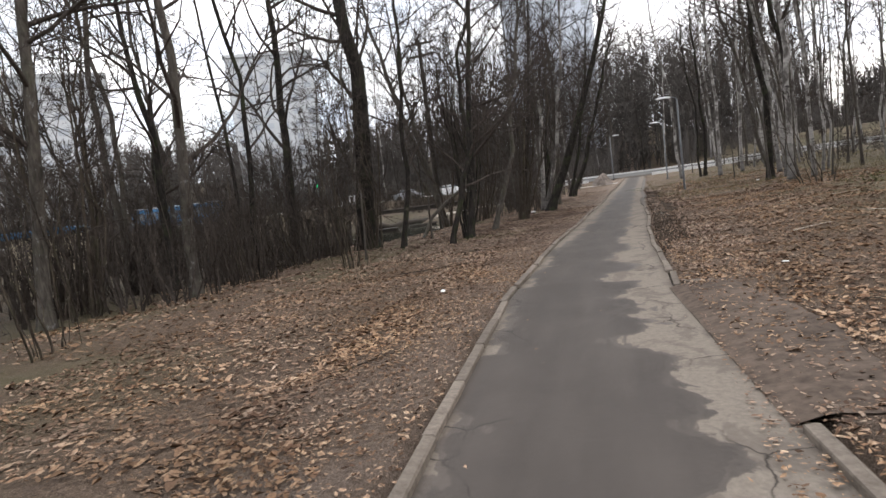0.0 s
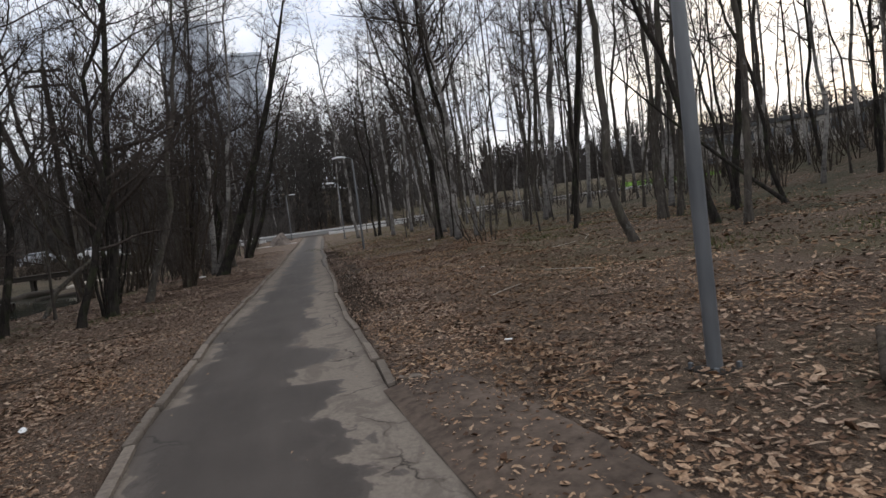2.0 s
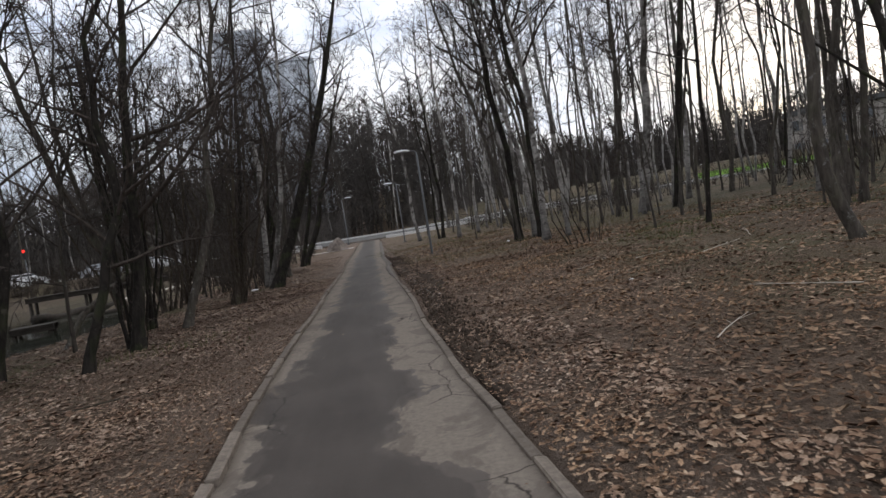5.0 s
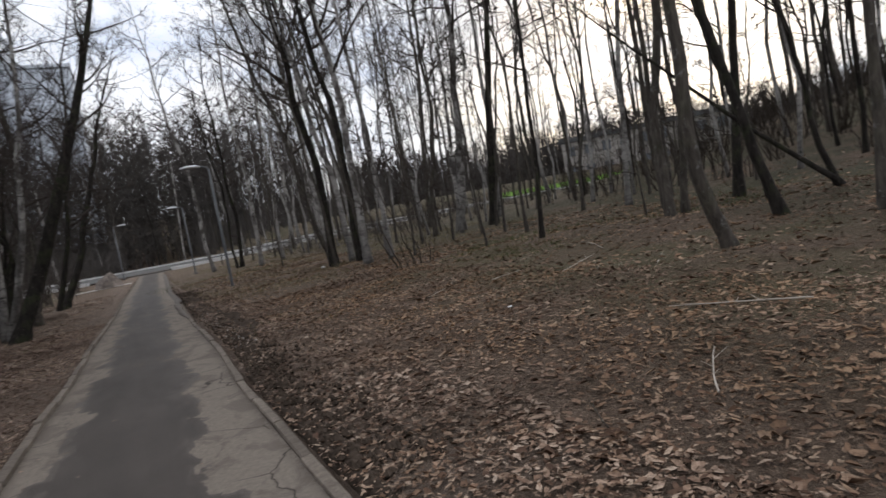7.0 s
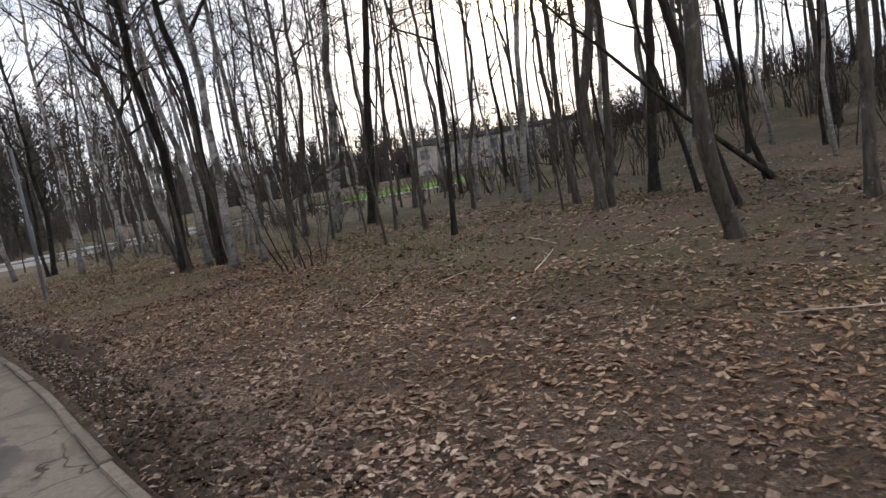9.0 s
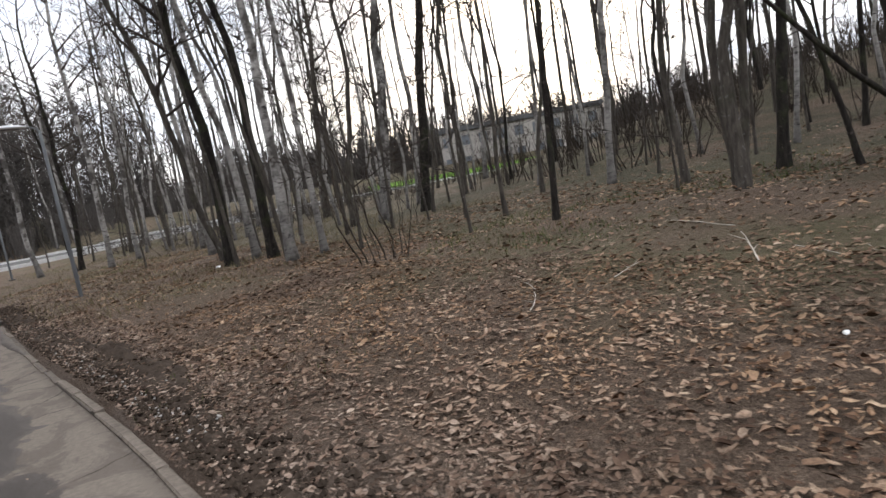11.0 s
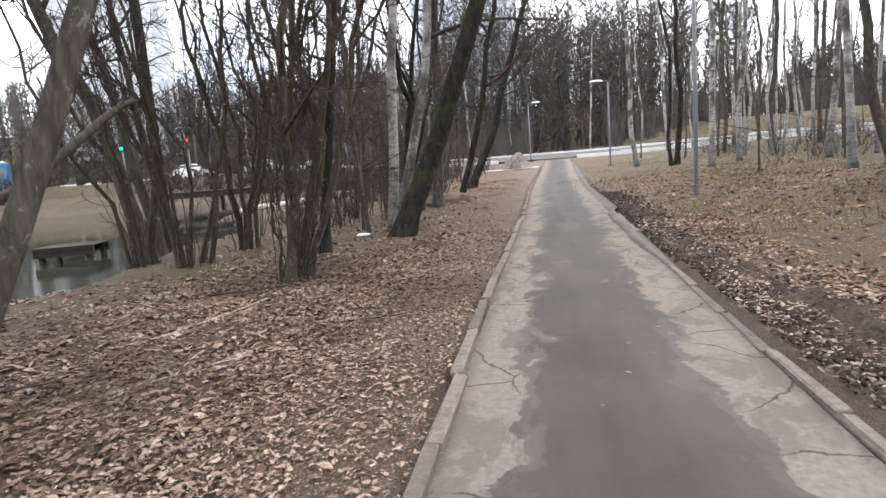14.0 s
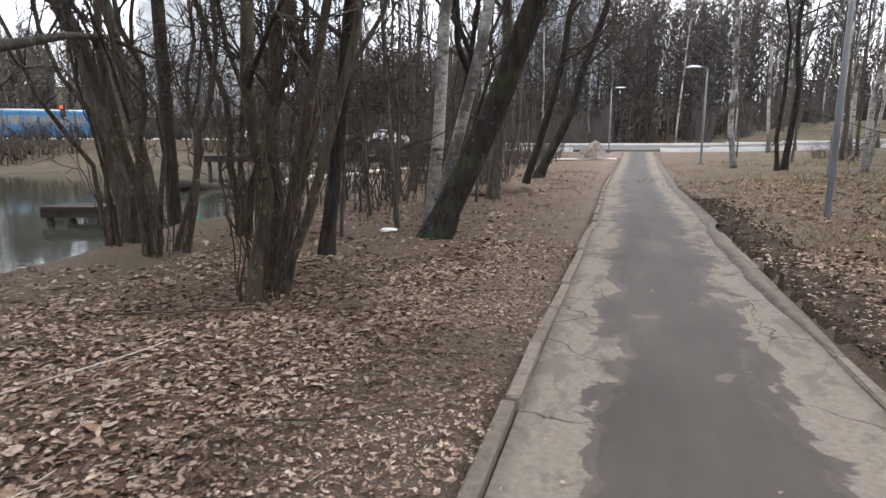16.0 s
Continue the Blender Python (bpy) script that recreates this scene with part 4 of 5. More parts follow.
def undergrowth(name, seed, count, zones, tall, wide, material, label):
    """Thickets of thin stems and twigs, past counting."""
    rnd = random.Random(seed)
    V, F = [], []
    done = tries = 0
    while done < count and tries < count * 20:
        tries += 1
        x0, x1, y0, y1 = rnd.choice(zones)
        x, y = rnd.uniform(x0, x1), rnd.uniform(y0, y1)
        if pond(x, y) > 0.05 or road_distance(x, y) < 5 or -2.6 < x - bend(y) < 4.5:
            continue
        done += 1
        base = Vector((x, y, ground_z(x, y) - 0.05))
        big = rnd.uniform(0.5, 1.0)
        for _ in range(5):
            t = rnd.uniform(0, 6.28)
            p = base + Vector((math.cos(t), math.sin(t), 0)) * rnd.uniform(0, 0.35)
            out = rnd.uniform(0.1, 0.9) * big
            e = p + Vector((math.cos(t) * out, math.sin(t) * out, tall * big * rnd.uniform(0.5, 1.0)))
            m = p.lerp(e, 0.5) + Vector((rnd.uniform(-0.2, 0.2), rnd.uniform(-0.2, 0.2), 0))
            tube(V, F, [p, m, e], [wide * 2.2, wide * 1.6, wide * 0.6], 3)
            for _ in range(11):
                q = (p.lerp(m, rnd.random()) if rnd.random() < 0.4 else m.lerp(e, rnd.random()))
                f = q + Vector((rnd.uniform(-1, 1), rnd.uniform(-1, 1), rnd.uniform(0.0, 1.1))) * big * 0.75
                a = (f - q).cross(Vector((rnd.uniform(-1, 1), rnd.uniform(-1, 1), rnd.uniform(-1, 1)))).normalized() * wide * 0.7
                b = len(V)
                V.extend((q - a, q + a, f))
                F.append((b, b + 1, b + 2))
    tagged(new(name, mesh_from(name, V, F, material, False)), label, "undergrowth", kind="stuff")


undergrowth("hill_brush", 41, 380, ((17, 42, 2, 34), (22, 42, 2, 28)), 2.8, 0.010, HILL_TWIG, "brown leafless brush covering the slope")
undergrowth("bank_brush", 42, 380, ((-34, -9, -4, 19), (-48, -38, 30, 60), (-14, -8, 8, 18)), 3.4, 0.011, TWIG, "dark leafless brush among the trees by the pond")
undergrowth("pond_brush", 45, 420, ((-48, -10, 58, 68), (-58, -37, 36, 60)), 1.7, 0.022, HILL_TWIG, "brown leafless brush along the far bank of the pond")
undergrowth("path_brush", 43, 110, ((-9, -3.6, 29, 60),), 3.0, 0.008, TWIG, "dark leafless brush beside the footpath")
undergrowth("slope_brush", 46, 170, ((8, 32, 36, 60),), 1.5, 0.006, TWIG, "dark leafless saplings and brush among the birches")
undergrowth("road_brush", 44, 700, ((-60, 70, 84, 112),), 5.5, 0.03, HAZED_TWIG, "brush in haze-paled grey-brown at the edge of the far wood")

# ---- lamps ----
def street_lamp():
    ob = thing("street_lamp", (0, 0, 0), "grey steel park lamp post with one flat hooded head", "street lamp", "park lamps")
    V, F = [], []
    tube(V, F, [Vector((0, 0, 0)), Vector((0, 0, 1.6)), Vector((0, 0, 4.5))], [0.054, 0.052, 0.038], 14)
    part("post", mesh_from("post", V, F, STEEL), ob)
    V, F = [], []
    tube(V, F, [Vector((0, 0, 4.42)), Vector((-0.05, 0, 4.56)), Vector((-0.2, 0, 4.6)), Vector((-0.42, 0, 4.6))], [0.028] * 4, 8)
    part("arm", mesh_from("arm", V, F, STEEL), ob)
    part("base_plate", box_mesh("base_plate", 0.30, 0.30, 0.03, WOOD_DARK, 0.006), ob, pose(0, 0, 0.0))
    bolt = box_mesh("bolt", 0.03, 0.03, 0.05, STEEL, 0.004)
    for sx in (-1, 1):
        for sy in (-1, 1):
            part("bolt", bolt, ob, pose(0.11 * sx, 0.11 * sy, 0.02))
    bm = bmesh.new()
    bmesh.ops.create_uvsphere(bm, u_segments=20, v_segments=10, radius=1)
    for v in bm.verts:
        v.co.x *= 0.36
        v.co.y *= 0.17
        v.co.z *= 0.085 if v.co.z > 0 else 0.035
    part("hood", bm_mesh("hood", bm, LAMP_SHELL, True), ob, pose(-0.62, 0, 4.60))
    bm = bmesh.new()
    bmesh.ops.create_uvsphere(bm, u_segments=16, v_segments=8, radius=1)
    for v in bm.verts:
        v.co.x *= 0.25
        v.co.y *= 0.12
        v.co.z *= 0.03
    part("lens", bm_mesh("lens", bm, LAMP_GLASS, True), ob, pose(-0.64, 0, 4.575))
    return ob


lamp = street_lamp()
lamp.matrix_world = pose(3.28, 30.3, ground_z(3.28, 30.3) + 0.02)
copy_thing(lamp, pose(3.30, 4.34, ground_z(3.30, 4.34), 0, 0, 12))
copy_thing(lamp, pose(3.62, 50.2, ground_z(3.4, 50) + 0.0))
copy_thing(lamp, pose(-0.93, 64.5, ground_z(-0.93, 64.5), 0, 0, 180))


def utility_pole(x, y, h):
    z = ground_z(x, y)
    ob = thing("utility_pole", (x, y, z), "old wooden utility pole with two crossarms", "utility pole")
    V, F = [], []
    tube(V, F, [Vector((0, 0, -0.3)), Vector((0, 0, h * 0.5)), Vector((0, 0, h))], [0.14, 0.12, 0.10], 10)
    part("pole", mesh_from("pole", V, F, WOOD_DARK), ob)
    arm = box_mesh("crossarm", 1.5, 0.09, 0.10, WOOD_DARK, 0.008)
    knob = box_mesh("insulator", 0.07, 0.07, 0.13, LAMP_SHELL, 0.015)
    for k in (0.15, 0.75):
        part("crossarm", arm, ob, pose(0, -0.12, h - k - 0.1))
        for i in (-0.65, -0.35, 0.35, 0.65):
            part("insulator", knob, ob, pose(i, -0.12, h - k))


utility_pole(-8.9, 28.4, 10.0)


# ---- the boulder and the gravel side way ----
def boulder(x, y, sx, sy, sz):
    bm = bmesh.new()
    bmesh.ops.create_icosphere(bm, subdivisions=4, radius=1)
    for v in bm.verts:
        n = noise.noise(v.co * 1.3) * 0.25 + noise.noise(v.co * 3.5) * 0.08
        p = v.co * (1 + n)
        for cut, depth in ((Vector((0.35, -0.75, 0.55)), 0.62), (Vector((-0.7, -0.2, 0.7)), 0.7), (Vector((0.85, 0.1, 0.5)), 0.66), (Vector((-0.5, -0.85, 0.2)), 0.75)):
            cut = cut.normalized()
            over = p.dot(cut) - depth
            if over > 0:
                p -= cut * over * 0.9
        p.z = max(p.z, -0.25)
        v.co = Vector((p.x * sx, p.y * sy, p.z * sz))
    tagged(new("boulder", bm_mesh("boulder", bm, STONE, True)), "rough brown-grey boulder beside the path", "boulder").matrix_world = pose(x, y, ground_z(x, y) + 0.05, 0, 0, 20)


boulder(-1.62, 55.9, 1.0, 0.75, 1.05)


def side_way():
    V, F = [], []
    for j in range(31):
        x = -0.35 - 17 * j / 30
        for i in range(4):
            y = 55.0 + 1.5 * i / 3 + 0.25 * noise.noise(Vector((x, i, 0))) + 0.10 * (x + 0.7)
            V.append((x, y, ground_z(x, y) + 0.05))
    for j in range(30):
        for i in range(3):
            a = j * 4 + i
            F.append((a, a + 1, a + 5, a + 4))
    tagged(new("gravel_way", mesh_from("gravel_way", V, F, GRAVEL)), "pale gravel side way joining the footpath", "gravel path", kind="structure")


side_way()


# ---- dug soil beside the right-hand kerb ----
def soil_bank():
    V, F = [], []
    n, m = 260, 12
    for j in range(n + 1):
        y = 9.0 + 29.0 * j / n
        amount = 0.2 + 0.8 * smooth_step(15.5, 18.5, y) * (1 - smooth_step(29, 33, y))
        amount *= smooth_step(9, 11, y) * (1 - smooth_step(33, 38, y))
        for i in range(m + 1):
            s = i / m
            wide = 0.12 + 0.42 * amount + 0.14 * noise.noise(Vector((y * 0.9, 5, 0))) + 0.08 * noise.noise(Vector((y * 4, 5, 0)))
            x = 1.28 + bend(y) + 0.26 * smooth_step(14, 17, y) * (1 - smooth_step(20.5, 23.5, y)) + s * wide
            hump = math.sin(math.pi * s) * 0.03 * amount + 0.06 * amount * noise.noise(Vector((x * 6, y * 4, 0))) + 0.05 * noise.noise(Vector((x * 17, y * 15, 1)))
            edge = -0.05 if i in (0, m) or j in (0, n) else 0.035
            V.append((x, y, ground_z(x, y) + hump + edge))
    for j in range(n):
        for i in range(m):
            a = j * (m + 1) + i
            F.append((a, a + 1, a + m + 2, a + m + 1))
    tagged(new("dug_soil", mesh_from("dug_soil", V, F, SOIL)), "dark freshly dug soil heaped along the kerb", "soil", kind="structure")


soil_bank()


def soil_spill():
    """Soil and mud washed on to the path's right-hand edge."""
    V, F = [], []
    n, m = 150, 6
    for j in range(n + 1):
        y = 18.0 + 42.0 * j / n
        amount = smooth_step(22.5, 25.5, y) * (1 - 0.45 * smooth_step(28, 31, y)) * (1 - smooth_step(54, 60, y))
        wide = amount * (0.17 + 0.10 * noise.noise(Vector((y * 1.1, 2, 0)))) + 0.02
        far = 0.0 if y < 29.3 else 0.45 * smooth_step(29.3, 31, y)
        for i in range(m + 1):
            s = i / m
            x = 1.175 - wide + s * (wide + far)
            hump = (0.035 * math.sin(math.pi * min(1, s)) + 0.02 * noise.noise(Vector((x * 11, y * 7, 2)))) * amount
            V.append((x + bend(y), y, ground_z(0.1, y) - 0.012 + (0.0 if i == 0 else 0.016 + max(0, hump)) + (0.02 if i == m and far else 0)))
    for j in range(n):
        for i in range(m):
            a = j * (m + 1) + i
            F.append((a, a + 1, a + m + 2, a + m + 1))
    tagged(new("muddy_edge", mesh_from("muddy_edge", V, F, MUD)), "dark mud washed over the footpath's edge", "mud", kind="structure")


soil_spill()


def clods():
    rnd = random.Random(31)
    for name, material, count, y0, y1, label, size in (("soil_clods", SOIL, 3200, 10, 34, "loose dark clods of soil", 0.026), ("pale_rubble", LIMESTONE, 380, 16, 27, "small pale broken stones in the soil", 0.014)):
        V, F = [], []
        for _ in range(count):
            y = rnd.uniform(y0, y1)
            x = 1.32 + bend(y) + abs(rnd.gauss(0.1, 0.30))
            if name == "pale_rubble":
                x = 1.38 + bend(y) + abs(rnd.gauss(0.1, 0.12))
            s = size * rnd.uniform(0.4, 1.5)
            c = Vector((x, y, ground_z(x, y) + 0.05))
            b = len(V)
            for d in ((1, 0, 0), (-1, 0, 0), (0, 1, 0), (0, -1, 0), (0, 0, 0.8), (0, 0, -0.8)):
                V.append(c + Vector(d) * s * rnd.uniform(0.6, 1.3))
            F += [(b + i, b + j, b + k) for i, j, k in ((0, 2, 4), (2, 1, 4), (1, 3, 4), (3, 0, 4), (2, 0, 5), (1, 2, 5), (3, 1, 5), (0, 3, 5))]
        tagged(new(name, mesh_from(name, V, F, material, False)), label, "rubble", kind="stuff")


clods()


def dirt_patch():
    """The trodden gap between the two right-hand kerbs."""
    V, F = [], []
    for j in range(25):
        y = 1.75 + 4.0 * j / 24
        for i in range(9):
            s = i / 8
            x = PATH_MID + PATH_HALF - 0.05 + bend(y) + s * (0.66 + 0.3 * noise.noise(Vector((y, 0, 8))) + 0.25 * math.sin(math.pi * j / 24))
            V.append((x, y, ground_z(0.1, y) * (1 - s) + ground_z(x, y) * s + 0.055 * min(1, s * 3) * (0 if i == 8 else 1) - (0.03 if i == 8 else 0.004) + 0.02 * noise.noise(Vector((x * 4, y * 4, 0)))))
    for j in range(24):
        for i in range(8):
            a = j * 9 + i
            F.append((a, a + 1, a + 10, a + 9))
    tagged(new("dirt_gap", mesh_from("dirt_gap", V, F, DIRT)), "bare damp trodden earth beside the footpath", "dirt", kind="structure")


dirt_patch()


# ---- by the pond ----
def jetty():
    x, y, z = -12.9, 30.0, -0.16
    ob = thing("wooden_jetty", pose(x, y, z, 0, 0, 16), "low dark wooden landing stage at the pond's edge", "jetty")
    plank = box_mesh("plank", 0.20, 1.1, 0.04, WOOD_DARK, 0.006)
    for i in range(7):
        part("plank", plank, ob, pose(-0.65 + 0.215 * i, 0, 0.06, 0, 0, 0))
    beam = box_mesh("beam", 1.5, 0.14, 0.22, WOOD_DARK, 0.01)
    for s in (-0.48, 0.48):
        part("beam", beam, ob, pose(0, s, -0.16))
    V, F = [], []
    tube(V, F, [Vector((0, 0, -0.9)), Vector((0, 0, 0.1))], [0.08, 0.08], 8)
    post = mesh_from("post", V, F, WOOD_DARK)
    for sx in (-0.6, 0.6):
        for sy in (-0.42, 0.42):
            part("post", post, ob, pose(sx, sy, 0))


jetty()


def log(name, x0, y0, z0, x1, y1, z1, r, material, label, seed):
    rnd = random.Random(seed)
    a, b = Vector((0, 0, 0)), Vector((x1 - x0, y1 - y0, z1 - z0))
    pts = [a.lerp(b, i / 8) + Vector((0, 0, rnd.uniform(-0.4, 0.4) * r)) for i in range(9)]
    V, F = [], []
    tube(V, F, pts, [r * (1 - 0.04 * i) * rnd.uniform(0.94, 1.06) for i in range(9)], 10)
    F.append(tuple(reversed(range(10))))
    tagged(new(name, mesh_from(name, V, F, material)), label, "log").matrix_world = Matrix.Translation((x0, y0, z0))


log("fallen_log", -13.7, 40.6, -0.16, -10.6, 45.4, 0.10, 0.15, PALE_WOOD, "pale barkless fallen trunk lying by the pond", 1)
log("fallen_log", -17.2, 38.4, -0.36, -15.4, 44.5, -0.40, 0.24, WOOD_DARK, "dark wet fallen trunk lying across the bank", 2)
log("fallen_log", -13.9, 36.6, -0.45, -10.6, 38.6, -0.44, 0.15, WOOD_DARK, "dark wet fallen trunk at the water's edge", 3)
log("fallen_log", 3.75, 3.42, 0.19, 4.42, 4.05, 0.24, 0.05, BARK_BROWN, "short sawn brown log among the leaves", 4)


def timber_pier(x0, y0, x1, y1, z):
    """A long low walkway on posts over the pond's far end."""
    a, b = Vector((x0, y0, z)), Vector((x1, y1, z))
    L = (b - a).length
    turn = math.degrees(math.atan2(b.y - a.y, b.x - a.x))
    ob = thing("timber_pier", pose(*((a + b) / 2), 0, 0, turn), "long dark timber walkway on posts over the pond", "pier")
    beam = box_mesh("beam", L, 0.16, 0.28, WOOD_DARK, 0.015)
    for s in (-0.75, 0.75):
        part("beam", beam, ob, pose(0, s, -0.28))
    n = round(L / 0.26)
    plank = box_mesh("plank", 0.235, 1.8, 0.045, WOOD_DARK, 0.006)
    for i in range(n):
        part("plank", plank, ob, pose(-L / 2 + (i + 0.5) * L / n, 0, 0.002))
    V, F = [], []
    tube(V, F, [Vector((0, 0, -2.1)), Vector((0, 0, -0.02))], [0.11, 0.10], 8)
    post = mesh_from("post", V, F, WOOD_DARK)
    for i in range(round(L / 3) + 1):
        for s in (-0.62, 0.62):
            part("post", post, ob, pose(-L / 2 + 0.2 + i * (L - 0.4) / round(L / 3), s, -0.02))


timber_pier(-21.0, 45.6, -8.6, 48.4, 0.72)


# ---- the road's traffic and buildings, far off ----
def wheel_mesh(r, w):
    V, F = [], []
    tube(V, F, [Vector((0, -w / 2, 0)), Vector((0, -w / 2 + 0.04, 0)), Vector((0, w / 2 - 0.04, 0)), Vector((0, w / 2, 0))], [r * 0.9, r, r, r * 0.9], 18)
    F.append(tuple(reversed(range(18))))
    return mesh_from("tyre", V, F, RUBBER)


def bus(x, y, turn):
    ob = thing("city_bus", pose(x, y, ground_z(x, y) + 0.02, 0, 0, turn), "blue single-deck city bus on the far road", "bus")
    part("body", box_mesh("body", 11.8, 2.5, 2.7, BUS_BLUE, 0.14), ob, pose(0, 0, 0.32))
    part("roof", box_mesh("roof", 11.2, 2.2, 0.16, WALL_PALE, 0.06), ob, pose(0, 0, 3.0))
    pane = box_mesh("window", 1.25, 0.03, 0.95, PANE, 0.01)
    for i in range(8):
        for s in (-1, 1):
            part("window", pane, ob, pose(-4.9 + 1.4 * i, s * 1.25, 1.55))
    w = wheel_mesh(0.48, 0.3)
    for sx in (-3.6, 3.4):
        for s in (-1.05, 1.05):
            part("wheel", w, ob, pose(sx, s, 0.48))


bus(-60.5, 68.0, 40)


def car(x, y, turn, paint, label):
    ob = thing("parked_car", pose(x, y, road_z(x) + 0.06, 0, 0, turn), label, "car", "cars on the far road")
    bm = bmesh.new()
    profile = ((-2.1, 0.3), (-2.15, 0.75), (-1.9, 0.92), (-1.45, 0.97), (-0.85, 1.42), (0.55, 1.45), (1.2, 0.95), (1.95, 0.8), (2.12, 0.55), (2.1, 0.3))
    left = [bm.verts.new((px, -0.85 + (0.14 if pz > 1.1 else 0), pz)) for px, pz in profile]
    right = [bm.verts.new((px, 0.85 - (0.14 if pz > 1.1 else 0), pz)) for px, pz in profile]
    n = len(profile)
    for i in range(n):
        j = (i + 1) % n
        bm.faces.new((left[i], left[j], right[j], right[i]))
    bm.faces.new(left[::-1])
    bm.faces.new(right)
    bmesh.ops.recalc_face_normals(bm, faces=bm.faces)
    part("body", bm_mesh("body", bm, paint), ob)
    pane = box_mesh("window", 1.0, 0.02, 0.34, PANE, 0.01)
    for s in (-1, 1):
        part("window", pane, ob, pose(-0.75, s * 0.765, 1.02, -10 * s, 0, 0))
        part("window", pane, ob, pose(0.35, s * 0.765, 1.02, -10 * s, 0, 0))
    w = wheel_mesh(0.32, 0.2)
    for sx in (-1.3, 1.3):
        for s in (-0.76, 0.76):
            part("wheel", w, ob, pose(sx, s, 0.32))


car(-33, 68.5, 30, PAINT_WHITE, "white car on the far road")
car(-27, 71.5, 28, PAINT_SILVER, "silver car on the far road")
car(-22, 74.0, 22, PAINT_WHITE, "white car on the far road")
car(-55, 54.0, 42, PAINT_DARK, "dark car on the far road")


def signal(x, y, lit, material, label):
    z = ground_z(x, y)
    ob = thing("traffic_light", (x, y, z), label, "traffic light", "traffic lights")
    V, F = [], []
    tube(V, F, [Vector((0, 0, 0)), Vector((0, 0, 2.6))], [0.06, 0.05], 8)
    part("post", mesh_from("post", V, F, STEEL), ob)
    part("signal_box", box_mesh("signal_box", 0.32, 0.26, 0.95, RUBBER, 0.03), ob, pose(0, 0, 2.5))
    bm = bmesh.new()
    bmesh.ops.create_circle(bm, cap_ends=True, segments=14, radius=0.13)
    part("lit_lens", bm_mesh("lit_lens", bm, material), ob, pose(0.03, -0.14, 2.5 + lit, 90, 0, 0), "lit signal lens")


signal(-33.5, 60.0, 0.22, SIGNAL_GREEN, "traffic light showing green by the far road")
signal(-30.2, 64.0, 0.74, SIGNAL_RED, "traffic light showing red by the far road")
signal(-41.0, 55.0, 0.74, SIGNAL_RED, "traffic light showing red by the far road")


def block(name, x, y, turn, wide, deep, tall, wall, cols, floors, label, z=None):
    """A slab building: wall, roof, and its windows floor by floor."""
    z0 = ground_z(x, y) if z is None else z
    ob = thing(name, pose(x, y, z0 - 0.3, 0, 0, turn), label, "building")
    part("wall", box_mesh("wall", wide, deep, tall, wall, 0.05), ob)
    # tall far blocks: roof and panes are coloured pale, as haze would fade them
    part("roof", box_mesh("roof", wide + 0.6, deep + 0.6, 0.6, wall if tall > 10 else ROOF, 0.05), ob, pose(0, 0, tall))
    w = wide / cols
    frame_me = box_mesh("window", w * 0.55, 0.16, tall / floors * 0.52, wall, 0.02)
    pane_me = box_mesh("pane", w * 0.55 - 0.18, 0.06, tall / floors * 0.52 - 0.18, HAZED_PANE if tall > 10 else PANE, 0.01)
    for f in range(floors):
        for c in range(cols):
            win = part("window", frame_me, ob, pose(-wide / 2 + w * (c + 0.5), -deep / 2, tall * (f + 0.3) / floors))
            part("pane", pane_me, win, pose(0, -0.07, 0.09))


block("apartment_tower", -18.0, 138, 0, 9.5, 14, 36, WALL_HAZED, 4, 13, "concrete apartment tower in haze-paled tones rising behind the woods")
block("apartment_tower", -8.0, 128, 0, 9.0, 14, 29, WALL_HAZED, 4, 11, "concrete apartment tower in haze-paled tones behind the woods")
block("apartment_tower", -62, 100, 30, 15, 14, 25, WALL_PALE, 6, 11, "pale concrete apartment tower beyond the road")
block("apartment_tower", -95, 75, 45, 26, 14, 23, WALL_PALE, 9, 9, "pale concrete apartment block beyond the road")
block("school_building", 61, 63.5, -48, 20, 10, 5.2, WALL_BLUE, 9, 2, "long low beige-grey building on the rise", 2.2)


def kiosk(x, y):
    z = ground_z(x, y)
    ob = thing("kiosk", pose(x, y, z, 0, 0, 35), "small beige hut with a blue roof among the trees", "kiosk")
    part("wall", box_mesh("wall", 2.4, 2.2, 2.1, PLYWOOD, 0.03), ob)
    part("roof", box_mesh("roof", 2.8, 2.6, 0.28, BUS_BLUE, 0.05), ob, pose(0, 0, 2.1))


kiosk(-23.0, 17.5)


def lawn(name, pts, label):
    V, F = [], []
    n = 14
    a, b, c, d = [Vector(p) for p in pts]
    for j in range(n + 1):
        for i in range(n + 1):
            p = a.lerp(b, i / n).lerp(d.lerp(c, i / n), j / n)
            V.append((p.x, p.y, ground_z(p.x, p.y) + 0.14))
    for j in range(n):
        for i in range(n):
            q = j * (n + 1) + i
            F.append((q, q + 1, q + n + 2, q + n + 1))
    tagged(new(name, mesh_from(name, V, F, LAWN)), label, "lawn", kind="structure")


lawn("lawn_far", ((37, 64.5), (62, 47), (64, 50), (39, 67.7)), "bright spring lawn beyond the road")
lawn("lawn_rise", ((36, 12), (36, 25), (48, 27), (48, 12)), "bright spring lawn on the hill")


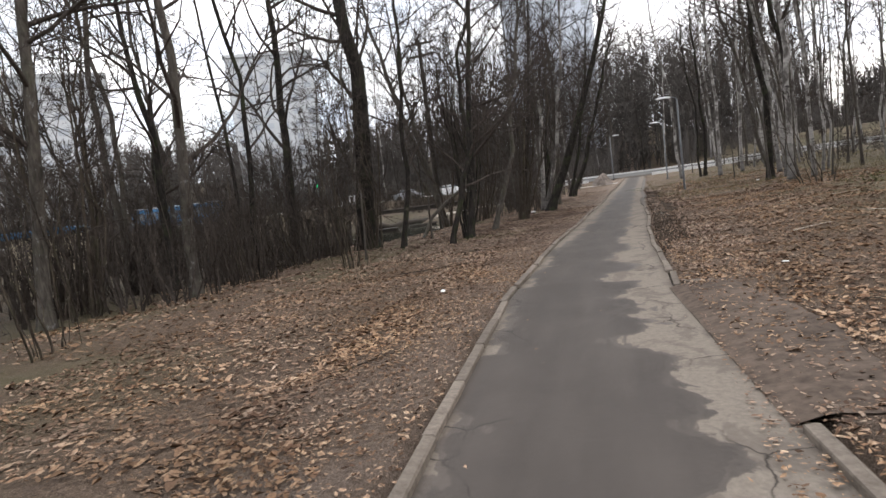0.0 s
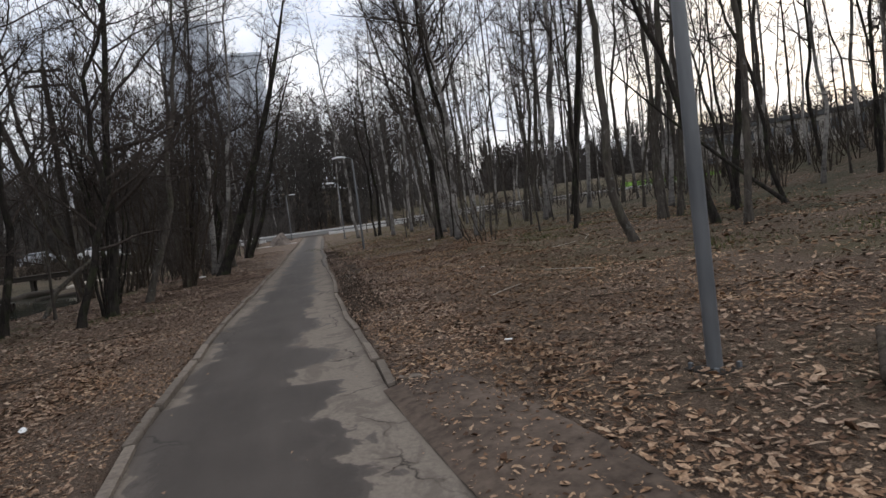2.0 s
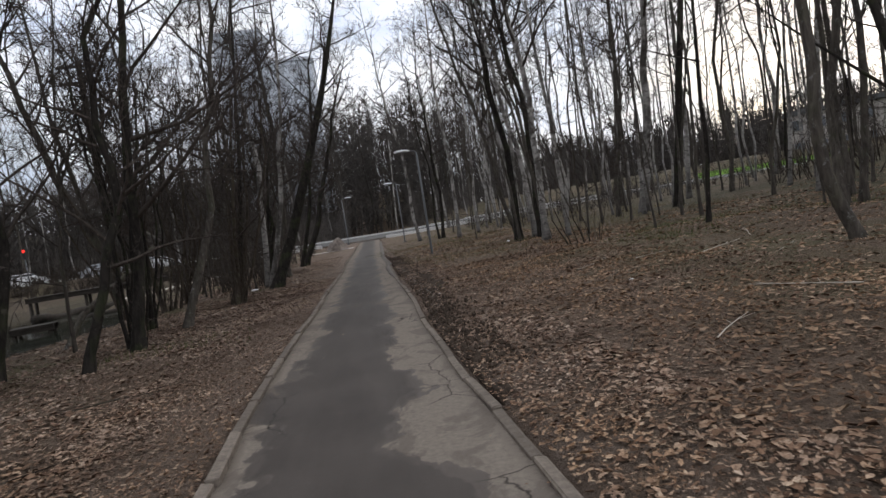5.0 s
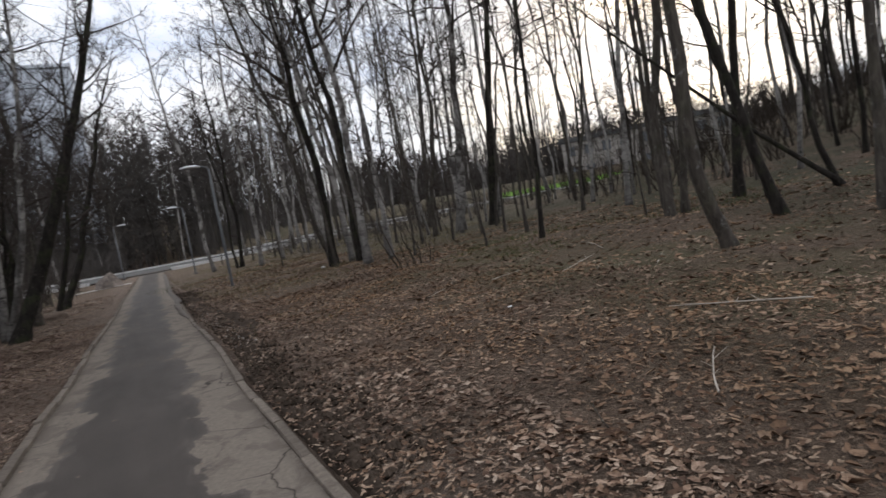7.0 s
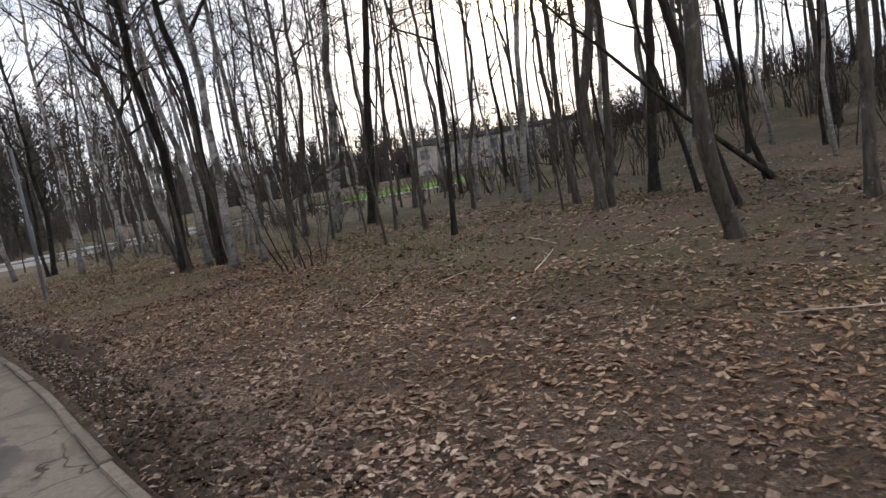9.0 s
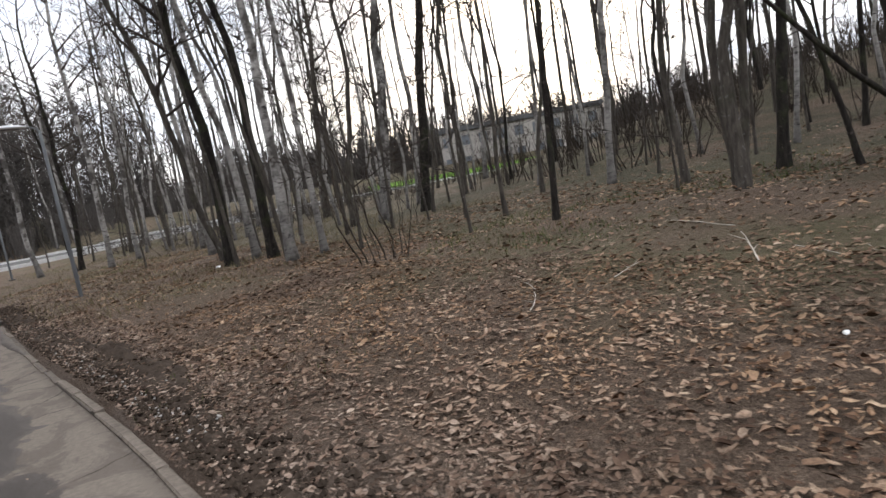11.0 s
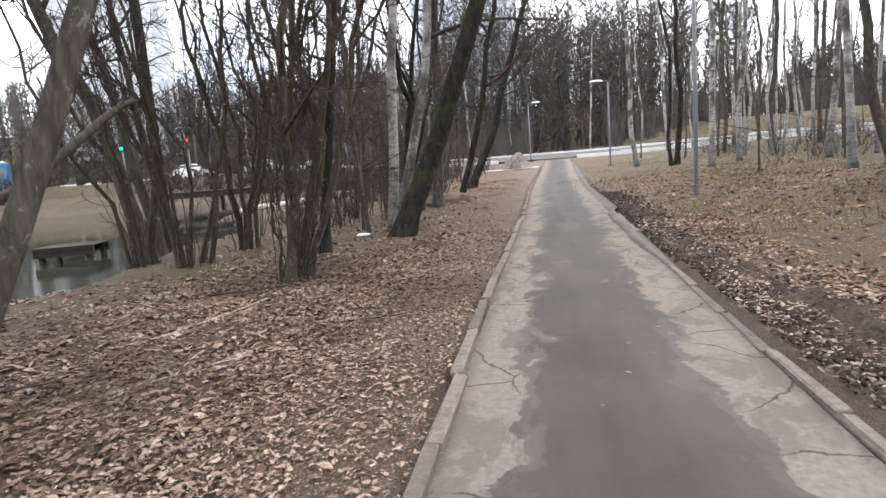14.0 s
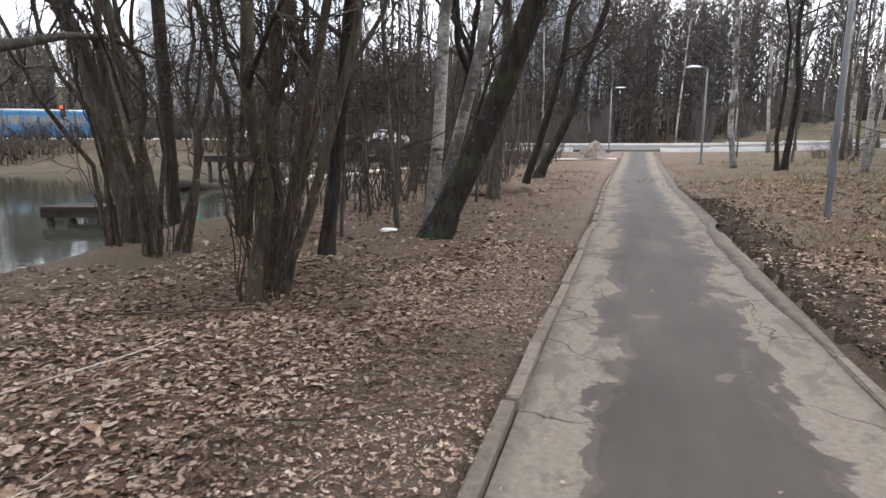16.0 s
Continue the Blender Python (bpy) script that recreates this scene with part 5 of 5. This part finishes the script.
# ---- leaves, grass, sticks ----
def leaf_litter():
    """Curled leaves, each a ragged cup of six sides, thick on the slopes and crumbled where people tread."""
    rng = np.random.default_rng(4)

    def scatter(n, x0, x1, y0, y1):
        return np.stack([rng.uniform(x0, x1, n), rng.uniform(y0, y1, n)], 1)

    P = np.concatenate([scatter(78000, 1.3, 6.2, 0.5, 22), scatter(80000, -5.6, -0.95, 0.8, 25.5), scatter(26000, 5.6, 14, 5, 25), scatter(7000, 11, 20, 5, 27), scatter(16000, -10, -5.2, 4, 24), scatter(26000, 1.4, 9, 21, 40), scatter(20000, -5, -0.95, 17, 25), scatter(16000, -7, -1, 25, 46), scatter(300, -0.85, 1.2, -1, 40)])
    crumbs = np.concatenate([scatter(46000, -2.5, -0.9, 0.3, 27), scatter(30000, 1.24, 2.6, 1, 27)])
    crumbs[:, 0] += [bend(y) for y in crumbs[:, 1]]
    P = np.concatenate([P, crumbs])
    pick = rng.random(len(P))
    keep, place = [], []
    for i, (x, y) in enumerate(P):
        u = x - bend(y)
        on_path = -0.9 < u < 1.22
        trodden = 0.0
        if not on_path:
            thin = noise.noise(Vector((x * 0.6, y * 0.6, 7)))
            if pick[i] < 0.10 + 0.5 * max(0, thin):
                continue
            if 1.2 < u < 2.1 and ((u < 1.95 and 1.9 < y < 5.6 and pick[i] < 0.72) or (u < 1.8 and 17 < y < 31 and pick[i] < 0.6)):
                continue
            if pond(x, y) > 0.2:
                continue
            trodden = (1 - smooth_step(0.5, 1.5, abs(u - 0.16) - 1.0 + 0.9 * thin)) if u < 0 else 0.6 * (1 - smooth_step(0.5, 1.3, u - 1.2 + 0.8 * thin))
        near = smooth_step(0.2, 1.2, min(abs(u + 0.95), abs(u - 1.3)))
        g = ground_z(0.1, y) if on_path else ground_z(x, y) + near * 0.10 * (noise.noise(Vector((x * 0.45, y * 0.45, 0))) + 0.5 * noise.noise(Vector((x * 1.5, y * 1.5, 3)))) + 0.02
        g += (0.05 if 1.24 < u < 1.75 and 17 < y < 31 else 0) + 0.010 + (0 if on_path else 0.028 * pick[(i * 7) % len(P)])
        keep.append(i)
        place.append((x, y, g, 0.55 if on_path else 1.0 - 0.42 * trodden, 0.1 if on_path else 1.0))
    A = np.array(place)
    n = len(A)
    far = (A[:, 0] > 6.2) | (A[:, 1] > 25.5) | (A[:, 0] < -5.6)
    size = (0.011 + 0.036 * rng.random(n) ** 2.4) * np.where(far, 1.4, 1.0) * A[:, 3]
    turn = rng.uniform(0, 2 * np.pi, n)
    tilt = rng.normal(0, 0.17, (n, 2)) * A[:, 4:5]
    curl = rng.normal(0.10, 0.17, n) * A[:, 4]
    slim = rng.uniform(0.22, 0.72, n)
    ring = np.array([(1.15, 0.0), (0.45, 0.8), (-0.45, 0.95), (-1.0, 0.1), (-0.5, -0.9), (0.5, -0.85)])
    L = np.zeros((n, 7, 3))
    L[:, 1:, 0] = ring[:, 0] * rng.uniform(0.5, 1.3, (n, 6))
    L[:, 1:, 1] = ring[:, 1] * rng.uniform(0.3, 1.5, (n, 6)) * slim[:, None]
    L[:, 1:, 2] = curl[:, None] * (0.3 + np.abs(ring[:, 1])) * rng.uniform(0.2, 1.5, (n, 6))
    c, d = np.cos(turn)[:, None], np.sin(turn)[:, None]
    X, Y = L[:, :, 0] * c - L[:, :, 1] * d, L[:, :, 0] * d + L[:, :, 1] * c
    Z = L[:, :, 2] + X * tilt[:, :1] + Y * tilt[:, 1:]
    V = np.stack([A[:, :1] + X * size[:, None], A[:, 1:2] + Y * size[:, None], A[:, 2:3] + Z * size[:, None]], 2).reshape(-1, 3)
    fan = np.array([(0, k, k % 6 + 1) for k in range(1, 7)])
    F = (np.arange(n)[:, None, None] * 7 + fan).reshape(-1)
    me = bpy.data.meshes.new("fallen_leaves")
    me.vertices.add(len(V))
    me.vertices.foreach_set("co", V.ravel())
    me.loops.add(len(F))
    me.loops.foreach_set("vertex_index", F)
    me.polygons.add(len(F) // 3)
    me.polygons.foreach_set("loop_start", np.arange(0, len(F), 3))
    me.update(calc_edges=True)
    me.validate()
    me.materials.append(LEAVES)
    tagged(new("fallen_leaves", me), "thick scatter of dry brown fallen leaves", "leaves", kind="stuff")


leaf_litter()


def grass():
    rnd = random.Random(12)
    V, F = [], []
    for cx, cy, r, n in ((9.0, 18.6, 2.6, 1500), (12.8, 15.5, 2.4, 1000), (7.9, 9.7, 0.8, 380), (4.4, 40.0, 4.0, 1300), (-3.2, 15.0, 1.6, 420), (-3.6, 27.2, 0.5, 160), (10.0, 8.6, 1.4, 350), (2.5, 17.0, 1.2, 160)):
        for _ in range(n):
            a, d = rnd.uniform(0, 6.28), r * math.sqrt(rnd.random())
            x, y = cx + math.cos(a) * d, cy + math.sin(a) * d
            z = ground_z(x, y) + 0.0
            h = rnd.uniform(0.05, 0.13)
            t = rnd.uniform(0, 6.28)
            w = 0.006
            lx, ly = rnd.uniform(-0.05, 0.05), rnd.uniform(-0.05, 0.05)
            b = len(V)
            V += [(x - math.cos(t) * w, y - math.sin(t) * w, z), (x + math.cos(t) * w, y + math.sin(t) * w, z), (x + lx, y + ly, z + h)]
            F.append((b, b + 1, b + 2))
    tagged(new("grass_tufts", mesh_from("grass_tufts", V, F, GRASS, False)), "sparse green spring grass among the leaves", "grass", kind="stuff")


grass()


def dry_grass():
    rnd = random.Random(15)
    V, F = [], []
    for _ in range(16000):
        x, y = rnd.uniform(1.9, 15), rnd.uniform(24, 52)
        if noise.noise(Vector((x * 0.5, y * 0.5, 4))) < -0.15:
            continue
        z = ground_z(x, y)
        h, t = rnd.uniform(0.06, 0.2), rnd.uniform(0, 6.28)
        w = 0.009
        b = len(V)
        V += [(x - math.cos(t) * w, y - math.sin(t) * w, z), (x + math.cos(t) * w, y + math.sin(t) * w, z), (x + rnd.uniform(-0.1, 0.1), y + rnd.uniform(-0.1, 0.1), z + h)]
        F.append((b, b + 1, b + 2))
    tagged(new("dry_grass", mesh_from("dry_grass", V, F, STRAW, False)), "thin dry straw-coloured grass", "grass", kind="stuff")


dry_grass()


def stick(seed, x, y, length, r, turn, pale=False):
    g = Grower(seed)
    d = Vector((math.cos(radians(turn)), math.sin(radians(turn)), 0.0))
    z = ground_z(x, y)
    pts = g.line(Vector((0, 0, 0)), d, length, 6, 0.12, 0.0)
    pts = [Vector((p.x, p.y, ground_z(x + p.x, y + p.y) - z + r + 0.035)) for p in pts]
    V, F = [], []
    tube(V, F, pts, [r * (1 - 0.1 * i) for i in range(7)], 6)
    for k in (2, 3, 4):
        q = pts[k]
        e = q + Vector((d.x + g.r.uniform(-0.9, 0.9), d.y + g.r.uniform(-0.9, 0.9), 0.12)) * length * 0.18
        tube(V, F, [q, e], [r * 0.5, r * 0.15], 4)
    tagged(new("fallen_branch", mesh_from("fallen_branch", V, F, PALE_WOOD if pale else BARK_BROWN)), "thin pale barkless branch lying on the leaves" if pale else "thin brown fallen branch lying on the leaves", "branch", "fallen branches").matrix_world = Matrix.Translation((x, y, z))


stick(301, -1.9, 2.4, 1.3, 0.009, 60)
stick(302, -2.9, 6.8, 1.8, 0.012, 150)
stick(303, -4.4, 11.2, 2.4, 0.015, 10)
stick(304, 2.5, 4.2, 1.4, 0.007, -20)
stick(305, 3.2, 9.2, 0.9, 0.007, 40, True)
stick(306, 5.2, 9.8, 1.2, 0.009, 115, True)
stick(307, 5.9, 14.0, 1.5, 0.009, 30, True)
stick(308, 4.6, 14.9, 1.1, 0.007, 130)
stick(309, -2.5, 19.4, 1.3, 0.009, 25)
stick(310, -3.9, 20.4, 1.6, 0.010, 70, True)
stick(311, -4.6, 22.3, 1.4, 0.010, 20)
stick(312, -2.0, 22.0, 0.9, 0.007, 5)
stick(313, -5.2, 18.7, 2.0, 0.014, 35)
stick(314, 7.6, 14.9, 1.4, 0.009, 60, True)
stick(315, 6.6, 12.0, 1.1, 0.007, -10)


for i, (x, y, length, turn, pale) in enumerate(((-3.3, 19.2, 1.5, 55, True), (-2.1, 20.9, 1.0, 20, False), (-2.9, 21.6, 0.8, 65, False), (-1.9, 23.8, 0.8, 15, False), (-4.9, 21.0, 1.6, 30, False), (-2.4, 25.6, 0.9, -20, False), (-5.2, 23.0, 1.0, 160, False), (-1.7, 18.9, 0.7, 40, False), (-3.0, 17.6, 1.1, 130, False), (-3.6, 9.0, 1.5, 12, False), (-2.4, 11.6, 0.9, 70, False), (-2.2, 4.4, 0.8, 110, False), (4.3, 15.4, 0.8, 25, True), (4.9, 15.8, 0.6, 50, True), (5.4, 15.2, 0.7, 10, True), (5.7, 12.9, 0.9, 35, True), (6.0, 13.3, 0.8, 42, True), (6.4, 12.6, 0.9, 30, True), (4.7, 17.4, 0.9, 150, False), (3.4, 11.3, 0.6, 75, False), (2.9, 15.9, 0.6, 20, False), (4.0, 7.6, 0.9, -35, False), (5.0, 6.4, 1.2, 15, False), (2.5, 9.4, 0.5, 60, False))):
    stick(330 + i, x, y, length, 0.006 + 0.004 * (length > 1), turn, pale)


def leaf_heap(x, y):
    """A low mound of raked leaves and earth round the tree feet."""
    bm = bmesh.new()
    bmesh.ops.create_icosphere(bm, subdivisions=4, radius=1)
    for v in bm.verts:
        n = 1 + 0.25 * noise.noise(v.co * 1.6) + 0.12 * noise.noise(v.co * 5)
        v.co = Vector((v.co.x * 0.95 * n, v.co.y * 0.6 * n, max(v.co.z, -0.3) * 0.36 * n + 0.05 * noise.noise(v.co * 9)))
    tagged(new("leaf_heap", bm_mesh("leaf_heap", bm, GROUND, True)), "low brown heap of leaves and earth at the tree feet", "leaf heap").matrix_world = pose(x, y, ground_z(x, y), 0, 0, 10)


leaf_heap(-3.15, 34.3)


def litter(x, y, s, seed):
    bm = bmesh.new()
    bmesh.ops.create_icosphere(bm, subdivisions=2, radius=1)
    rnd = random.Random(seed)
    for v in bm.verts:
        v.co = Vector((v.co.x * 1.5, v.co.y * 0.7, max(v.co.z, -0.4) * 0.35)) * s * rnd.uniform(0.75, 1.2)
    tagged(new("paper_scrap", bm_mesh("paper_scrap", bm, PAPER)), "crumpled white paper scrap on the leaves", "litter", "litter").matrix_world = pose(x, y, ground_z(x, y) + 0.05 + 0.4 * s, 0, 0, seed * 37)


litter(-3.85, 27.3, 0.10, 1)
litter(6.05, 27.6, 0.10, 2)
litter(-1.9, 6.4, 0.05, 3)
litter(2.45, 6.3, 0.03, 4)
litter(4.2, 12.9, 0.025, 5)
